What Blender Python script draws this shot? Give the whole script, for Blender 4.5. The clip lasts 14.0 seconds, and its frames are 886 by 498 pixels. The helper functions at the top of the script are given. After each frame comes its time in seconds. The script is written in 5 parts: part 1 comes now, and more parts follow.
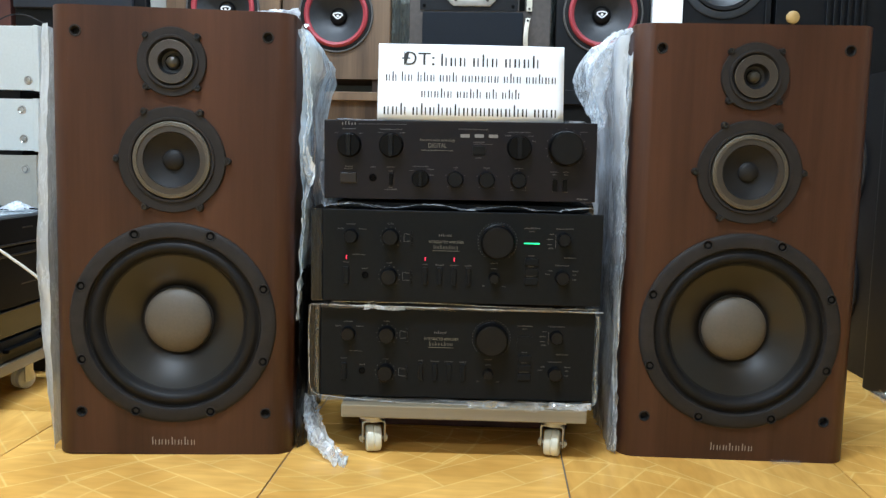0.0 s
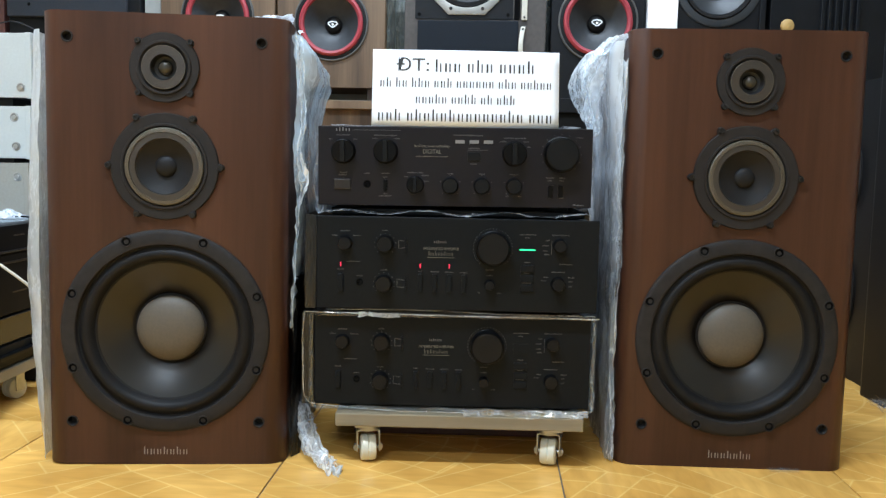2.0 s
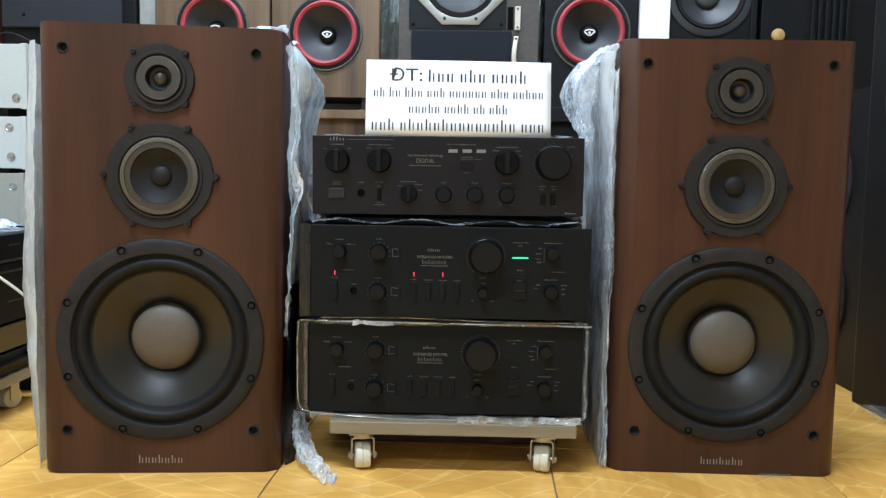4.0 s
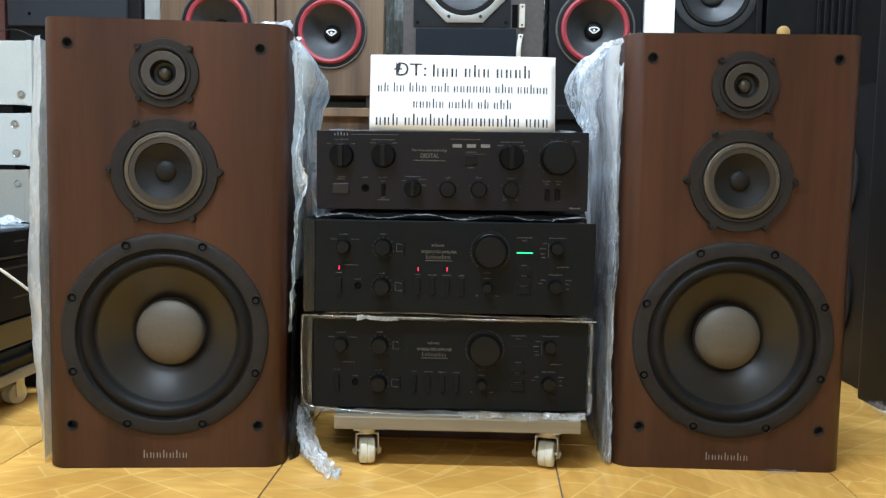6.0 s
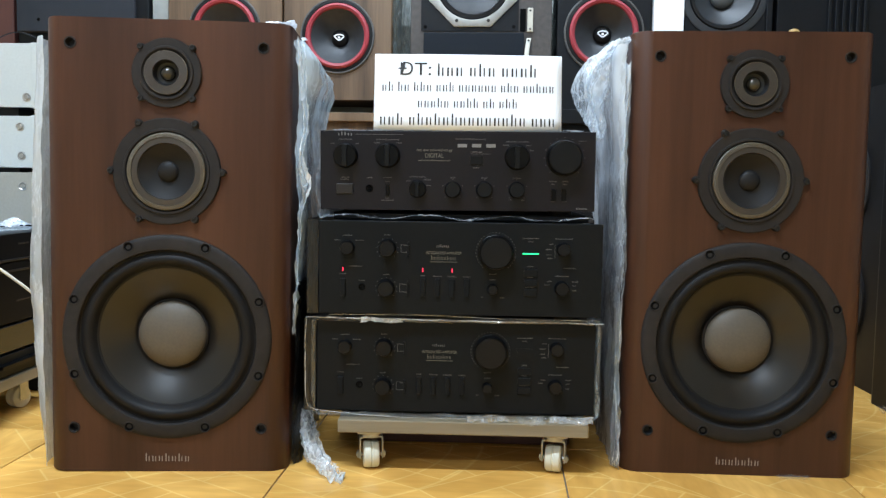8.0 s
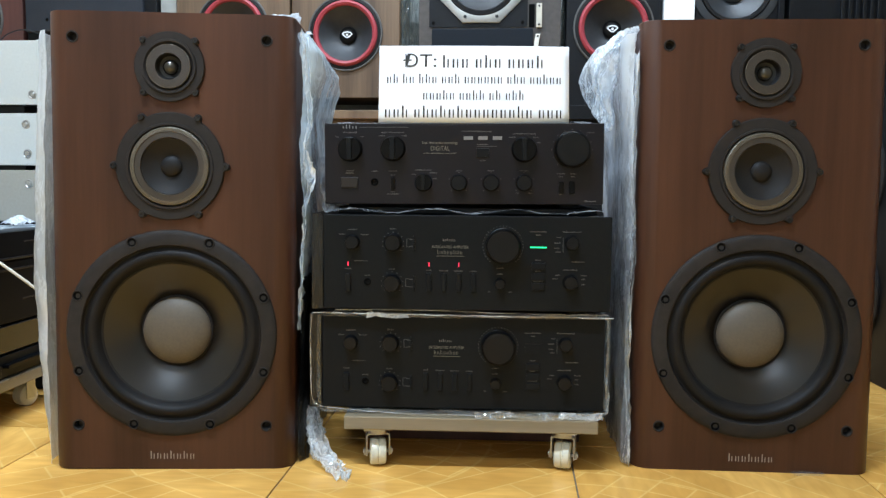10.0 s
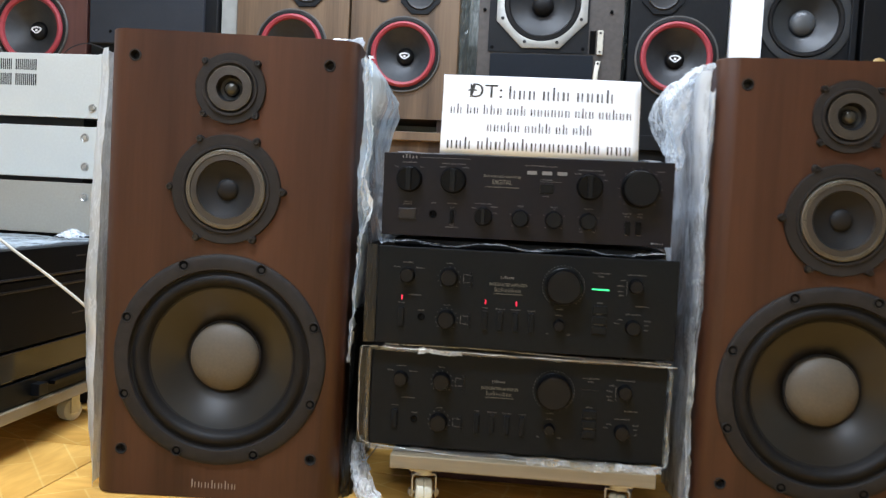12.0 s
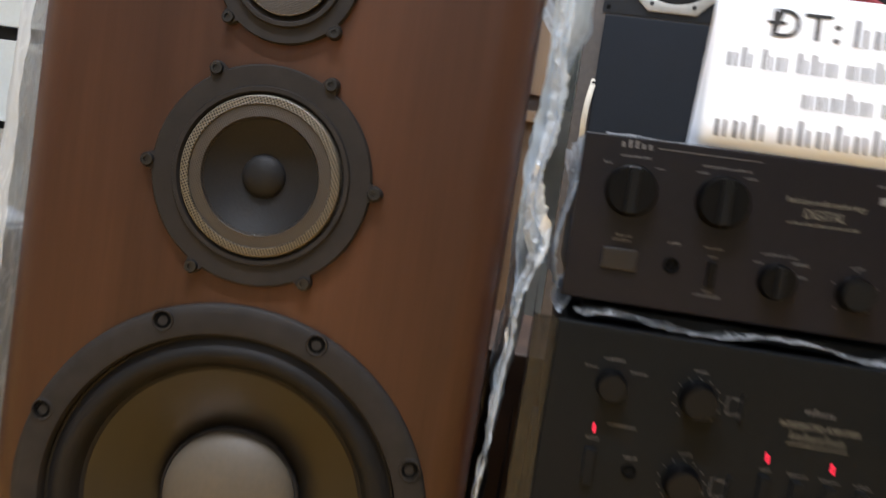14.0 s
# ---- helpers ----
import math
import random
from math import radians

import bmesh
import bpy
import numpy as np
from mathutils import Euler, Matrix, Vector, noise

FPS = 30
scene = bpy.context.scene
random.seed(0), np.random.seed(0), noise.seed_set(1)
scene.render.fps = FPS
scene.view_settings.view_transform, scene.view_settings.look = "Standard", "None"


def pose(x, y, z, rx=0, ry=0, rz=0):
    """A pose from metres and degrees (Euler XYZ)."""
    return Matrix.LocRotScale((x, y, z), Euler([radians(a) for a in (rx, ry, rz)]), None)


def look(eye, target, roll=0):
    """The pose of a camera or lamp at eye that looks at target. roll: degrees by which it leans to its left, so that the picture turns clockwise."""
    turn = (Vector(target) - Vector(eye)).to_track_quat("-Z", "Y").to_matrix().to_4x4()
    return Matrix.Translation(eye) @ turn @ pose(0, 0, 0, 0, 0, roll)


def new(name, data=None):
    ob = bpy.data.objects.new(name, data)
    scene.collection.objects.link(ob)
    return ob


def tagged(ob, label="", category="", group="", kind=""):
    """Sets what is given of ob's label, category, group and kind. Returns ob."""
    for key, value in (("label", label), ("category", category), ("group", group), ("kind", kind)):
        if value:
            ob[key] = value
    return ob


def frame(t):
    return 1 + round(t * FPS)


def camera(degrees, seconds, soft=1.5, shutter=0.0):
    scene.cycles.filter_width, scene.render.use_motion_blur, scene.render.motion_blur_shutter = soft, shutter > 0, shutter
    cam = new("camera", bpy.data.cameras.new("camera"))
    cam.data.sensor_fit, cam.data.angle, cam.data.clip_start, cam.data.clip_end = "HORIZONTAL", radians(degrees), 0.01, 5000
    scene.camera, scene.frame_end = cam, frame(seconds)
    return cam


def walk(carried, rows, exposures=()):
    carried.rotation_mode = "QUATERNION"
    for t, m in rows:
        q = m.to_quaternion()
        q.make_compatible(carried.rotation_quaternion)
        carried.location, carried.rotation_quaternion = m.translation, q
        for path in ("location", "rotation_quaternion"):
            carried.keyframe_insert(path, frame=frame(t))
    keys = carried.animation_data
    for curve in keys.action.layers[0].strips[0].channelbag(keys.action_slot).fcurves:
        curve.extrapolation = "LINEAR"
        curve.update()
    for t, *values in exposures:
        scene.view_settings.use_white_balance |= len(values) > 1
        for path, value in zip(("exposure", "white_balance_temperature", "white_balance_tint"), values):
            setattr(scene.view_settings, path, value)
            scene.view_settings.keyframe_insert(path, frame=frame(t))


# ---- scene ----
cam = camera(55.5, 14.0, soft=1.35, shutter=0.5)
PATH = [
    (0, (0.1010, 0.1011, 0.4881), (-0.0240, 2.0841, 0.2653), 1.24),
    (0.5, (0.1010, 0.1040, 0.4860), (-0.0130, 2.0891, 0.2761), 1.36),
    (1, (0.1010, 0.1070, 0.4879), (-0.0050, 2.0928, 0.2789), 1.27),
    (1.5, (0.1020, 0.1088, 0.4818), (-0.0090, 2.0946, 0.2769), 1.26),
    (2, (0.1020, 0.1108, 0.4817), (-0.0140, 2.0970, 0.2828), 1.15),
    (2.5, (0.1020, 0.1078, 0.4818), (-0.0110, 2.0947, 0.2879), 1.16),
    (3, (0.1030, 0.1029, 0.4850), (-0.0020, 2.0912, 0.3011), 1.07),
    (5.5, (0.1060, 0.1004, 0.4741), (-0.0030, 2.0893, 0.2981), 0.86),
    (6, (0.1060, 0.1014, 0.4731), (-0.0100, 2.0897, 0.2961), 0.95),
    (6.5, (0.1060, 0.1024, 0.4721), (-0.0190, 2.0908, 0.3020), 1.14),
    (7, (0.1070, 0.1043, 0.4710), (-0.0180, 2.0932, 0.3059), 1.14),
    (9.5, (0.1210, 0.1353, 0.4466), (-0.0480, 2.1219, 0.2937), 0.39),
    (10, (0.1210, 0.1354, 0.4496), (-0.0479, 2.1216, 0.2917), 0.49),
    (10.5, (0.1180, 0.1405, 0.4514), (-0.0690, 2.1252, 0.2946), 0.77),
    (11, (0.1160, 0.1419, 0.4603), (-0.1060, 2.1237, 0.3136), 0.92),
    (11.5, (0.1110, 0.1421, 0.4653), (-0.1419, 2.1219, 0.3427), 1.28),
    (12, (0.0920, 0.1795, 0.4727), (-0.1780, 2.1573, 0.3542), 2.86),
    (12.5, (0.0180, 0.2792, 0.5094), (-0.2430, 2.2532, 0.3270), 4.47),
    (13, (-0.0100, 0.3805, 0.5150), (-0.3120, 2.3432, 0.2820), 4.12),
    (13.5, (-0.0760, 0.6026, 0.4902), (-0.4010, 2.5609, 0.2515), 4.39),
    (14, (-0.1730, 0.7950, 0.4900), (-0.4730, 2.7650, 0.3210), 8.40),
]
walk(cam, [(t, look(eye, target, roll)) for t, eye, target, roll in PATH],
     [(0, 0.05, 6080, 10), (11, 0.05, 6080, 10), (12.5, 0.03, 6500, 18), (14, -0.10, 6750, 19)])

# ---- world and lamps ----
world = bpy.data.worlds.new("world")
scene.world = world
world.use_nodes = True
world.node_tree.nodes["Background"].inputs[0].default_value = (0.75, 0.85, 1.0, 1)
world.node_tree.nodes["Background"].inputs[1].default_value = 0.02
scene.view_settings.exposure = 0.0
CEILING = 2.55
GROUND = -0.006


def tube_lamp_light(x, y, watts, length=1.2, turn=0.0):
    data = bpy.data.lights.new("tube_light", "AREA")
    data.shape, data.size, data.size_y = "RECTANGLE", length, 0.04
    data.energy, data.color = watts, (0.765, 0.90, 1.03)
    ob = new("tube_light", data)
    ob.matrix_world = pose(x, y, CEILING - 0.11, 0, 0, turn)
    return ob


LAMPS = [(-0.46, 0.50, 76, 0), (-0.6, -1.25, 40, 0), (-0.75, 2.42, 50, 0), (0.7, 2.42, 36, 0)]
for lx, ly, lw, lt in LAMPS:
    tube_lamp_light(lx, ly, lw, 1.2, lt)


# ---- materials ----
def material(name, color, rough=0.5, metal=0.0, spec=0.5):
    m = bpy.data.materials.new(name)
    m.use_nodes = True
    b = m.node_tree.nodes["Principled BSDF"]
    b.inputs["Base Color"].default_value = (*color, 1)
    b.inputs["Roughness"].default_value = rough
    b.inputs["Metallic"].default_value = metal
    b.inputs["Specular IOR Level"].default_value = spec
    return m


def node(m, kind, **values):
    n = m.node_tree.nodes.new(kind)
    for key, value in values.items():
        n.inputs[key.replace("_", " ")].default_value = value
    return n


def link(m, a, out, b, into):
    m.node_tree.links.new(a.outputs[out], b.inputs[into])


def place(m, scale=(1, 1, 1), turn=(0, 0, 0)):
    """Object coordinates, scaled and turned."""
    tex = node(m, "ShaderNodeTexCoord")
    mp = node(m, "ShaderNodeMapping")
    mp.inputs["Scale"].default_value = scale
    mp.inputs["Rotation"].default_value = turn
    link(m, tex, "Object", mp, "Vector")
    return mp


def ramp(m, stops):
    r = node(m, "ShaderNodeValToRGB")
    e = r.color_ramp.elements
    while len(e) < len(stops):
        e.new(0.5)
    for el, (p, c) in zip(e, stops):
        el.position, el.color = p, (*c, 1)
    return r


def relief(m, source, out, strength, distance=0.001):
    b = node(m, "ShaderNodeBump", Strength=strength, Distance=distance)
    link(m, source, out, b, "Height")
    link(m, b, "Normal", m.node_tree.nodes["Principled BSDF"], "Normal")
    return b


def worn(name, color, rough=0.5, metal=0.0, vary=0.25, grain=60.0, bump=0.1, spec=0.5):
    """A surface whose colour and gloss vary at two scales."""
    m = material(name, color, rough, metal, spec)
    b = m.node_tree.nodes["Principled BSDF"]
    mp = place(m)
    big = node(m, "ShaderNodeTexNoise", Scale=6.0, Detail=4.0)
    fine = node(m, "ShaderNodeTexNoise", Scale=grain, Detail=3.0)
    for n in (big, fine):
        link(m, mp, "Vector", n, "Vector")
    mix = node(m, "ShaderNodeMath")
    mix.operation = "MULTIPLY"
    link(m, big, "Fac", mix, 0)
    link(m, fine, "Fac", mix, 1)
    lo, hi = [c * (1 - vary) for c in color], [min(1, c * (1 + vary)) for c in color]
    r = ramp(m, [(0.1, lo), (0.42, hi)])
    link(m, mix, "Value", r, "Fac")
    link(m, r, "Color", b, "Base Color")
    rr = node(m, "ShaderNodeMapRange")
    rr.inputs["To Min"].default_value, rr.inputs["To Max"].default_value = max(0.02, rough - 0.08), min(1, rough + 0.1)
    link(m, big, "Fac", rr, "Value")
    link(m, rr, "Result", b, "Roughness")
    if bump:
        relief(m, fine, "Fac", bump, 0.0006)
    return m


def wood(name, dark, light, rough=0.4, across=26.0, axis="z", coat=0.0, spec=0.4):
    """Straight-grained veneer, the grain along one axis, in flitches of differing tone."""
    m = material(name, light, rough, 0.0, spec)
    b = m.node_tree.nodes["Principled BSDF"]
    s = {"z": (1, 1, 0.045), "x": (0.045, 1, 1), "y": (1, 0.045, 1)}[axis]
    mp = place(m, s)
    info = node(m, "ShaderNodeObjectInfo")
    add = node(m, "ShaderNodeVectorMath")
    mul = node(m, "ShaderNodeVectorMath")
    mul.operation = "SCALE"
    mul.inputs["Scale"].default_value = 9.0
    comb = node(m, "ShaderNodeCombineXYZ")
    link(m, info, "Random", comb, "X")
    link(m, comb, "Vector", mul, 0)
    link(m, mp, "Vector", add, 0)
    link(m, mul, "Vector", add, 1)
    broad = node(m, "ShaderNodeTexNoise", Scale=across * 0.55, Detail=2.0, Distortion=0.3)
    fine = node(m, "ShaderNodeTexNoise", Scale=across * 7, Detail=5.0, Roughness=0.65)
    pores = node(m, "ShaderNodeTexNoise", Scale=across * 26, Detail=2.0)
    for n in (broad, fine, pores):
        link(m, add, "Vector", n, "Vector")
    mixed = node(m, "ShaderNodeMix")
    mixed.inputs["Factor"].default_value = 0.24
    link(m, broad, "Fac", mixed, "A")
    link(m, fine, "Fac", mixed, "B")
    mid = [(p + q) / 2 for p, q in zip(dark, light)]
    r = ramp(m, [(0.35, dark), (0.5, mid), (0.65, light)])
    link(m, mixed, "Result", r, "Fac")
    link(m, r, "Color", b, "Base Color")
    rr = node(m, "ShaderNodeMapRange")
    rr.inputs["To Min"].default_value, rr.inputs["To Max"].default_value = rough - 0.07, rough + 0.12
    link(m, fine, "Fac", rr, "Value")
    link(m, rr, "Result", b, "Roughness")
    b.inputs["Coat Weight"].default_value = coat
    b.inputs["Coat Roughness"].default_value = 0.25
    relief(m, pores, "Fac", 0.06, 0.0005)
    return m


def film_material(name, tint, cover_lo, cover_hi, rough=0.10, gloss=0.16, drawn=0.14):
    """Clear film: see-through where it is smooth, whiter along its creases, with a sharp gloss on top."""
    m = material(name, tint, 0.35)
    nt = m.node_tree
    b, out = nt.nodes["Principled BSDF"], nt.nodes["Material Output"]
    b.inputs["Specular IOR Level"].default_value = 0.3
    mp = place(m, (1, 1, drawn))
    n1 = node(m, "ShaderNodeTexNoise", Scale=18.0, Detail=4.0, Roughness=0.6, Distortion=0.7)
    n2 = node(m, "ShaderNodeTexNoise", Scale=70.0, Detail=3.0, Roughness=0.6, Distortion=0.6)
    for n in (n1, n2):
        link(m, mp, "Vector", n, "Vector")
    crease = node(m, "ShaderNodeMath")
    crease.operation = "SUBTRACT"
    link(m, n2, "Fac", crease, 0)
    crease.inputs[1].default_value = 0.5
    ridge = node(m, "ShaderNodeMath")
    ridge.operation = "ABSOLUTE"
    link(m, crease, "Value", ridge, 0)
    sharp = node(m, "ShaderNodeMapRange")
    sharp.inputs["From Min"].default_value, sharp.inputs["From Max"].default_value = 0.0, 0.045
    sharp.inputs["To Min"].default_value, sharp.inputs["To Max"].default_value = 0.55, 0.0
    link(m, ridge, "Value", sharp, "Value")
    broad = node(m, "ShaderNodeMapRange")
    broad.inputs["From Min"].default_value, broad.inputs["From Max"].default_value = 0.40, 0.64
    link(m, n1, "Fac", broad, "Value")
    both = node(m, "ShaderNodeMath")
    both.operation, both.use_clamp = "ADD", True
    link(m, sharp, "Result", both, 0)
    link(m, broad, "Result", both, 1)
    rr = node(m, "ShaderNodeMapRange")
    rr.inputs["To Min"].default_value, rr.inputs["To Max"].default_value = cover_lo, cover_hi
    link(m, both, "Value", rr, "Value")
    clear = node(m, "ShaderNodeBsdfTransparent")
    mix = node(m, "ShaderNodeMixShader")
    link(m, rr, "Result", mix, 0)
    nt.links.new(clear.outputs[0], mix.inputs[1])
    passing = node(m, "ShaderNodeBsdfTranslucent", Color=(*tint, 1))
    body = node(m, "ShaderNodeMixShader", Fac=0.35)
    nt.links.new(b.outputs[0], body.inputs[1])
    nt.links.new(passing.outputs[0], body.inputs[2])
    nt.links.new(body.outputs[0], mix.inputs[2])
    bump = node(m, "ShaderNodeBump", Strength=0.8, Distance=0.006)
    link(m, n1, "Fac", bump, "Height")
    bump2 = node(m, "ShaderNodeBump", Strength=0.4, Distance=0.0025)
    link(m, n2, "Fac", bump2, "Height")
    link(m, bump, "Normal", bump2, "Normal")
    shine = node(m, "ShaderNodeBsdfAnisotropic", Color=(0.95, 0.97, 1.0, 1), Roughness=rough)
    link(m, bump2, "Normal", shine, "Normal")
    link(m, bump, "Normal", b, "Normal")
    top = node(m, "ShaderNodeMixShader", Fac=gloss)
    nt.links.new(mix.outputs[0], top.inputs[1])
    nt.links.new(shine.outputs[0], top.inputs[2])
    nt.links.new(top.outputs[0], out.inputs["Surface"])
    return m


def mesh_metal(name, color, pitch):
    """Fine punched metal."""
    m = material(name, color, 0.34, 0.5)
    b = m.node_tree.nodes["Principled BSDF"]
    mp = place(m, (1 / pitch, 1 / pitch, 1 / pitch), (0, radians(30), 0))
    v = node(m, "ShaderNodeTexVoronoi", Scale=1.0, Randomness=0.0)
    link(m, mp, "Vector", v, "Vector")
    r = ramp(m, [(0.30, [c * 0.12 for c in color]), (0.42, color)])
    link(m, v, "Distance", r, "Fac")
    link(m, r, "Color", b, "Base Color")
    relief(m, v, "Distance", 0.6, pitch * 0.5)
    return m


def floor_material():
    """Glazed ochre tile, printed with slanting boards in paler outlines on both sides of a pale arc."""
    m = material("glazed_ochre_tile", (0.6, 0.35, 0.12), 0.16)
    b = m.node_tree.nodes["Principled BSDF"]
    tex = node(m, "ShaderNodeTexCoord")

    def math_node(kind, a, v1, clamp=False):
        n = node(m, "ShaderNodeMath")
        n.operation, n.use_clamp = kind, clamp
        m.node_tree.links.new(a, n.inputs[0])
        if isinstance(v1, (int, float)):
            n.inputs[1].default_value = v1
        else:
            m.node_tree.links.new(v1, n.inputs[1])
        return n.outputs[0]

    def blend(kind, factor, a, c):
        n = node(m, "ShaderNodeMix")
        n.data_type, n.blend_type = "RGBA", kind
        if isinstance(factor, (int, float)):
            n.inputs["Factor"].default_value = factor
        else:
            m.node_tree.links.new(factor, n.inputs["Factor"])
        for source, slot in ((a, 6), (c, 7)):
            if isinstance(source, tuple):
                n.inputs[slot].default_value = source
            else:
                m.node_tree.links.new(source, n.inputs[slot])
        return n.outputs[2]

    boards = []
    for angle, sx, width in ((31, 0.235, 0.056), (-40, 0.19, 0.060)):
        mp = node(m, "ShaderNodeMapping")
        mp.inputs["Rotation"].default_value = (0, 0, radians(angle))
        link(m, tex, "Object", mp, "Vector")
        br = node(m, "ShaderNodeTexBrick", Scale=1.0)
        br.inputs["Brick Width"].default_value, br.inputs["Row Height"].default_value = sx, width
        br.inputs["Mortar Size"].default_value, br.inputs["Mortar Smooth"].default_value = 0.0028, 1.0
        br.inputs["Color1"].default_value = (0.74, 0.412, 0.098, 1)
        br.inputs["Color2"].default_value = (0.80, 0.470, 0.124, 1)
        br.inputs["Mortar"].default_value = (0.85, 0.56, 0.180, 1)
        br.offset = 0.42
        link(m, mp, "Vector", br, "Vector")
        boards.append(br.outputs["Color"])
    # the arc runs round one corner of the tile
    away = node(m, "ShaderNodeVectorMath")
    away.operation = "DISTANCE"
    link(m, tex, "Object", away, 0)
    away.inputs[1].default_value = (-0.2249, 0.2249, 0.0)
    reach = away.outputs["Value"]
    outside = math_node("GREATER_THAN", reach, 0.315)
    colour = blend("MIX", outside, boards[0], boards[1])
    for radius, half in ((0.315, 0.0045), (0.262, 0.0035)):
        off = math_node("ABSOLUTE", math_node("SUBTRACT", reach, radius), 0.0)
        line = math_node("SUBTRACT", math_node("MULTIPLY", off, -1.0 / half), -1.0, True)
        colour = blend("MIX", line, colour, (0.85, 0.55, 0.17, 1))
    stretch = place(m, (2.0, 9.0, 2.0), (0, 0, radians(31)))
    grain = node(m, "ShaderNodeTexNoise", Scale=6.0, Detail=3.0, Roughness=0.5)
    link(m, stretch, "Vector", grain, "Vector")
    shade = ramp(m, [(0.3, (0.88, 0.85, 0.80)), (0.7, (1.06, 1.05, 1.03))])
    link(m, grain, "Fac", shade, "Fac")
    cloud = node(m, "ShaderNodeTexNoise", Scale=7.0, Detail=2.0)
    link(m, tex, "Object", cloud, "Vector")
    drift = ramp(m, [(0.32, (0.86, 0.82, 0.74)), (0.68, (1.08, 1.08, 1.10))])
    link(m, cloud, "Fac", drift, "Fac")
    colour = blend("MULTIPLY", 1.0, colour, shade.outputs[0])
    colour = blend("MULTIPLY", 1.0, colour, drift.outputs[0])
    m.node_tree.links.new(colour, b.inputs["Base Color"])
    smear = node(m, "ShaderNodeTexNoise", Scale=9.0, Detail=4.0)
    link(m, tex, "Object", smear, "Vector")
    rr = node(m, "ShaderNodeMapRange")
    rr.inputs["To Min"].default_value, rr.inputs["To Max"].default_value = 0.12, 0.30
    link(m, smear, "Fac", rr, "Value")
    link(m, rr, "Result", b, "Roughness")
    relief(m, smear, "Fac", 0.05, 0.002)
    return m


def glow(name, color, strength):
    m = material(name, color, 0.3)
    b = m.node_tree.nodes["Principled BSDF"]
    b.inputs["Emission Color"].default_value = (*color, 1)
    b.inputs["Emission Strength"].default_value = strength
    return m


WALNUT = wood("red_brown_walnut_veneer", (0.0330, 0.0130, 0.0070), (0.0790, 0.0322, 0.0166), 0.38, 16.0, spec=0.28)
OAK_BACK = wood("grey_brown_veneer", (0.058, 0.034, 0.019), (0.190, 0.122, 0.070), 0.5, 17.0)
RED_WOOD = wood("dark_red_veneer", (0.045, 0.017, 0.014), (0.10, 0.04, 0.034), 0.45, 24.0)
DARK_WOOD = wood("dark_brown_veneer", (0.03, 0.016, 0.010), (0.075, 0.04, 0.026), 0.5, 24.0, "x")
DUSTY_BAFFLE = worn("dusty_brown_grey_baffle", (0.055, 0.046, 0.04), 0.6, 0, 0.3)
CAST = worn("dark_grey_cast_frame", (0.0205, 0.0182, 0.0172), 0.6, 0.0, 0.2, 90, 0.05, 0.18)
RUBBER = worn("black_rubber_surround", (0.0100, 0.0094, 0.0094), 0.52, 0, 0.2, 40, 0.03, 0.17)
CONE = worn("grey_brown_woofer_cone", (0.0090, 0.0074, 0.0060), 0.33, 0, 0.18, 18, 0.02, 0.48)
DUST_CAP = worn("beige_grey_dust_cap", (0.094, 0.078, 0.058), 0.6, 0, 0.15, 260, 0.12)
DARK_CONE = worn("dark_grey_cone", (0.013, 0.013, 0.014), 0.45, 0, 0.2, 40, 0.05, 0.4)
BOLT = worn("black_bolt", (0.010, 0.0092, 0.0088), 0.4, 0.0, 0.2, 60, 0.05, 0.4)
MID_CONE = worn("charcoal_cone_under_mesh", (0.0115, 0.0112, 0.0115), 0.55, 0, 0.2, 400, 0.3, 0.2)
GOLD_MESH = mesh_metal("bronze_mesh", (0.150, 0.134, 0.106), 0.0021)
GREY_MESH = mesh_metal("grey_bronze_mesh", (0.060, 0.053, 0.047), 0.0016)
BRONZE = material("bronze_dome", (0.040, 0.037, 0.030), 0.18, 0.3)
HOLE = material("black_hollow", (0.003, 0.003, 0.003), 0.8, 0.0, 0.04)
LOGO_GREY = material("pale_grey_lettering", (0.26, 0.22, 0.20), 0.4)
AMP_BROWN = worn("brown_black_anodised_panel", (0.0088, 0.0077, 0.0100), 0.33, 0.0, 0.12, 120, 0.02, 0.22)
AMP_BLACK = worn("black_anodised_panel", (0.0064, 0.0077, 0.0091), 0.42, 0.0, 0.12, 120, 0.02, 0.12)
AMP_CASE = worn("black_steel_cover", (0.010, 0.010, 0.011), 0.5, 0.1, 0.2, 120, 0.05)
KNOB = worn("black_knob", (0.0022, 0.0022, 0.0025), 0.36, 0.0, 0.15, 60, 0.02, 0.14)
KNOB_FACE = worn("dark_grey_knob_face", (0.0058, 0.0064, 0.0074), 0.36, 0.0, 0.15, 60, 0.02, 0.18)
PRINT = material("grey_print", (0.15, 0.15, 0.15), 0.5)
PRINT_DIM = material("dim_grey_print", (0.10, 0.10, 0.10), 0.5)
PRINT_GOLD = material("pale_gold_print", (0.125, 0.122, 0.10), 0.45)
LIGHT_GREY = worn("light_grey_key", (0.20, 0.20, 0.20), 0.4, 0.2, 0.1)
BUTTON = worn("brown_grey_button", (0.013, 0.0115, 0.012), 0.35, 0.2, 0.1)
RED_LED = glow("red_led", (1.0, 0.03, 0.08), 1.6)
GREEN_LED = glow("green_led", (0.05, 1.0, 0.35), 1.1)
PAPER = worn("white_paper", (0.82, 0.87, 0.94), 0.6, 0, 0.03, 40, 0.02)
INK = material("black_ink", (0.012, 0.012, 0.013), 0.55)
BOARD = wood("pale_board", (0.20, 0.162, 0.103), (0.30, 0.252, 0.172), 0.55, 30.0, "x")
STEEL = worn("zinc_steel", (0.45, 0.45, 0.44), 0.35, 0.9, 0.2, 80, 0.05)
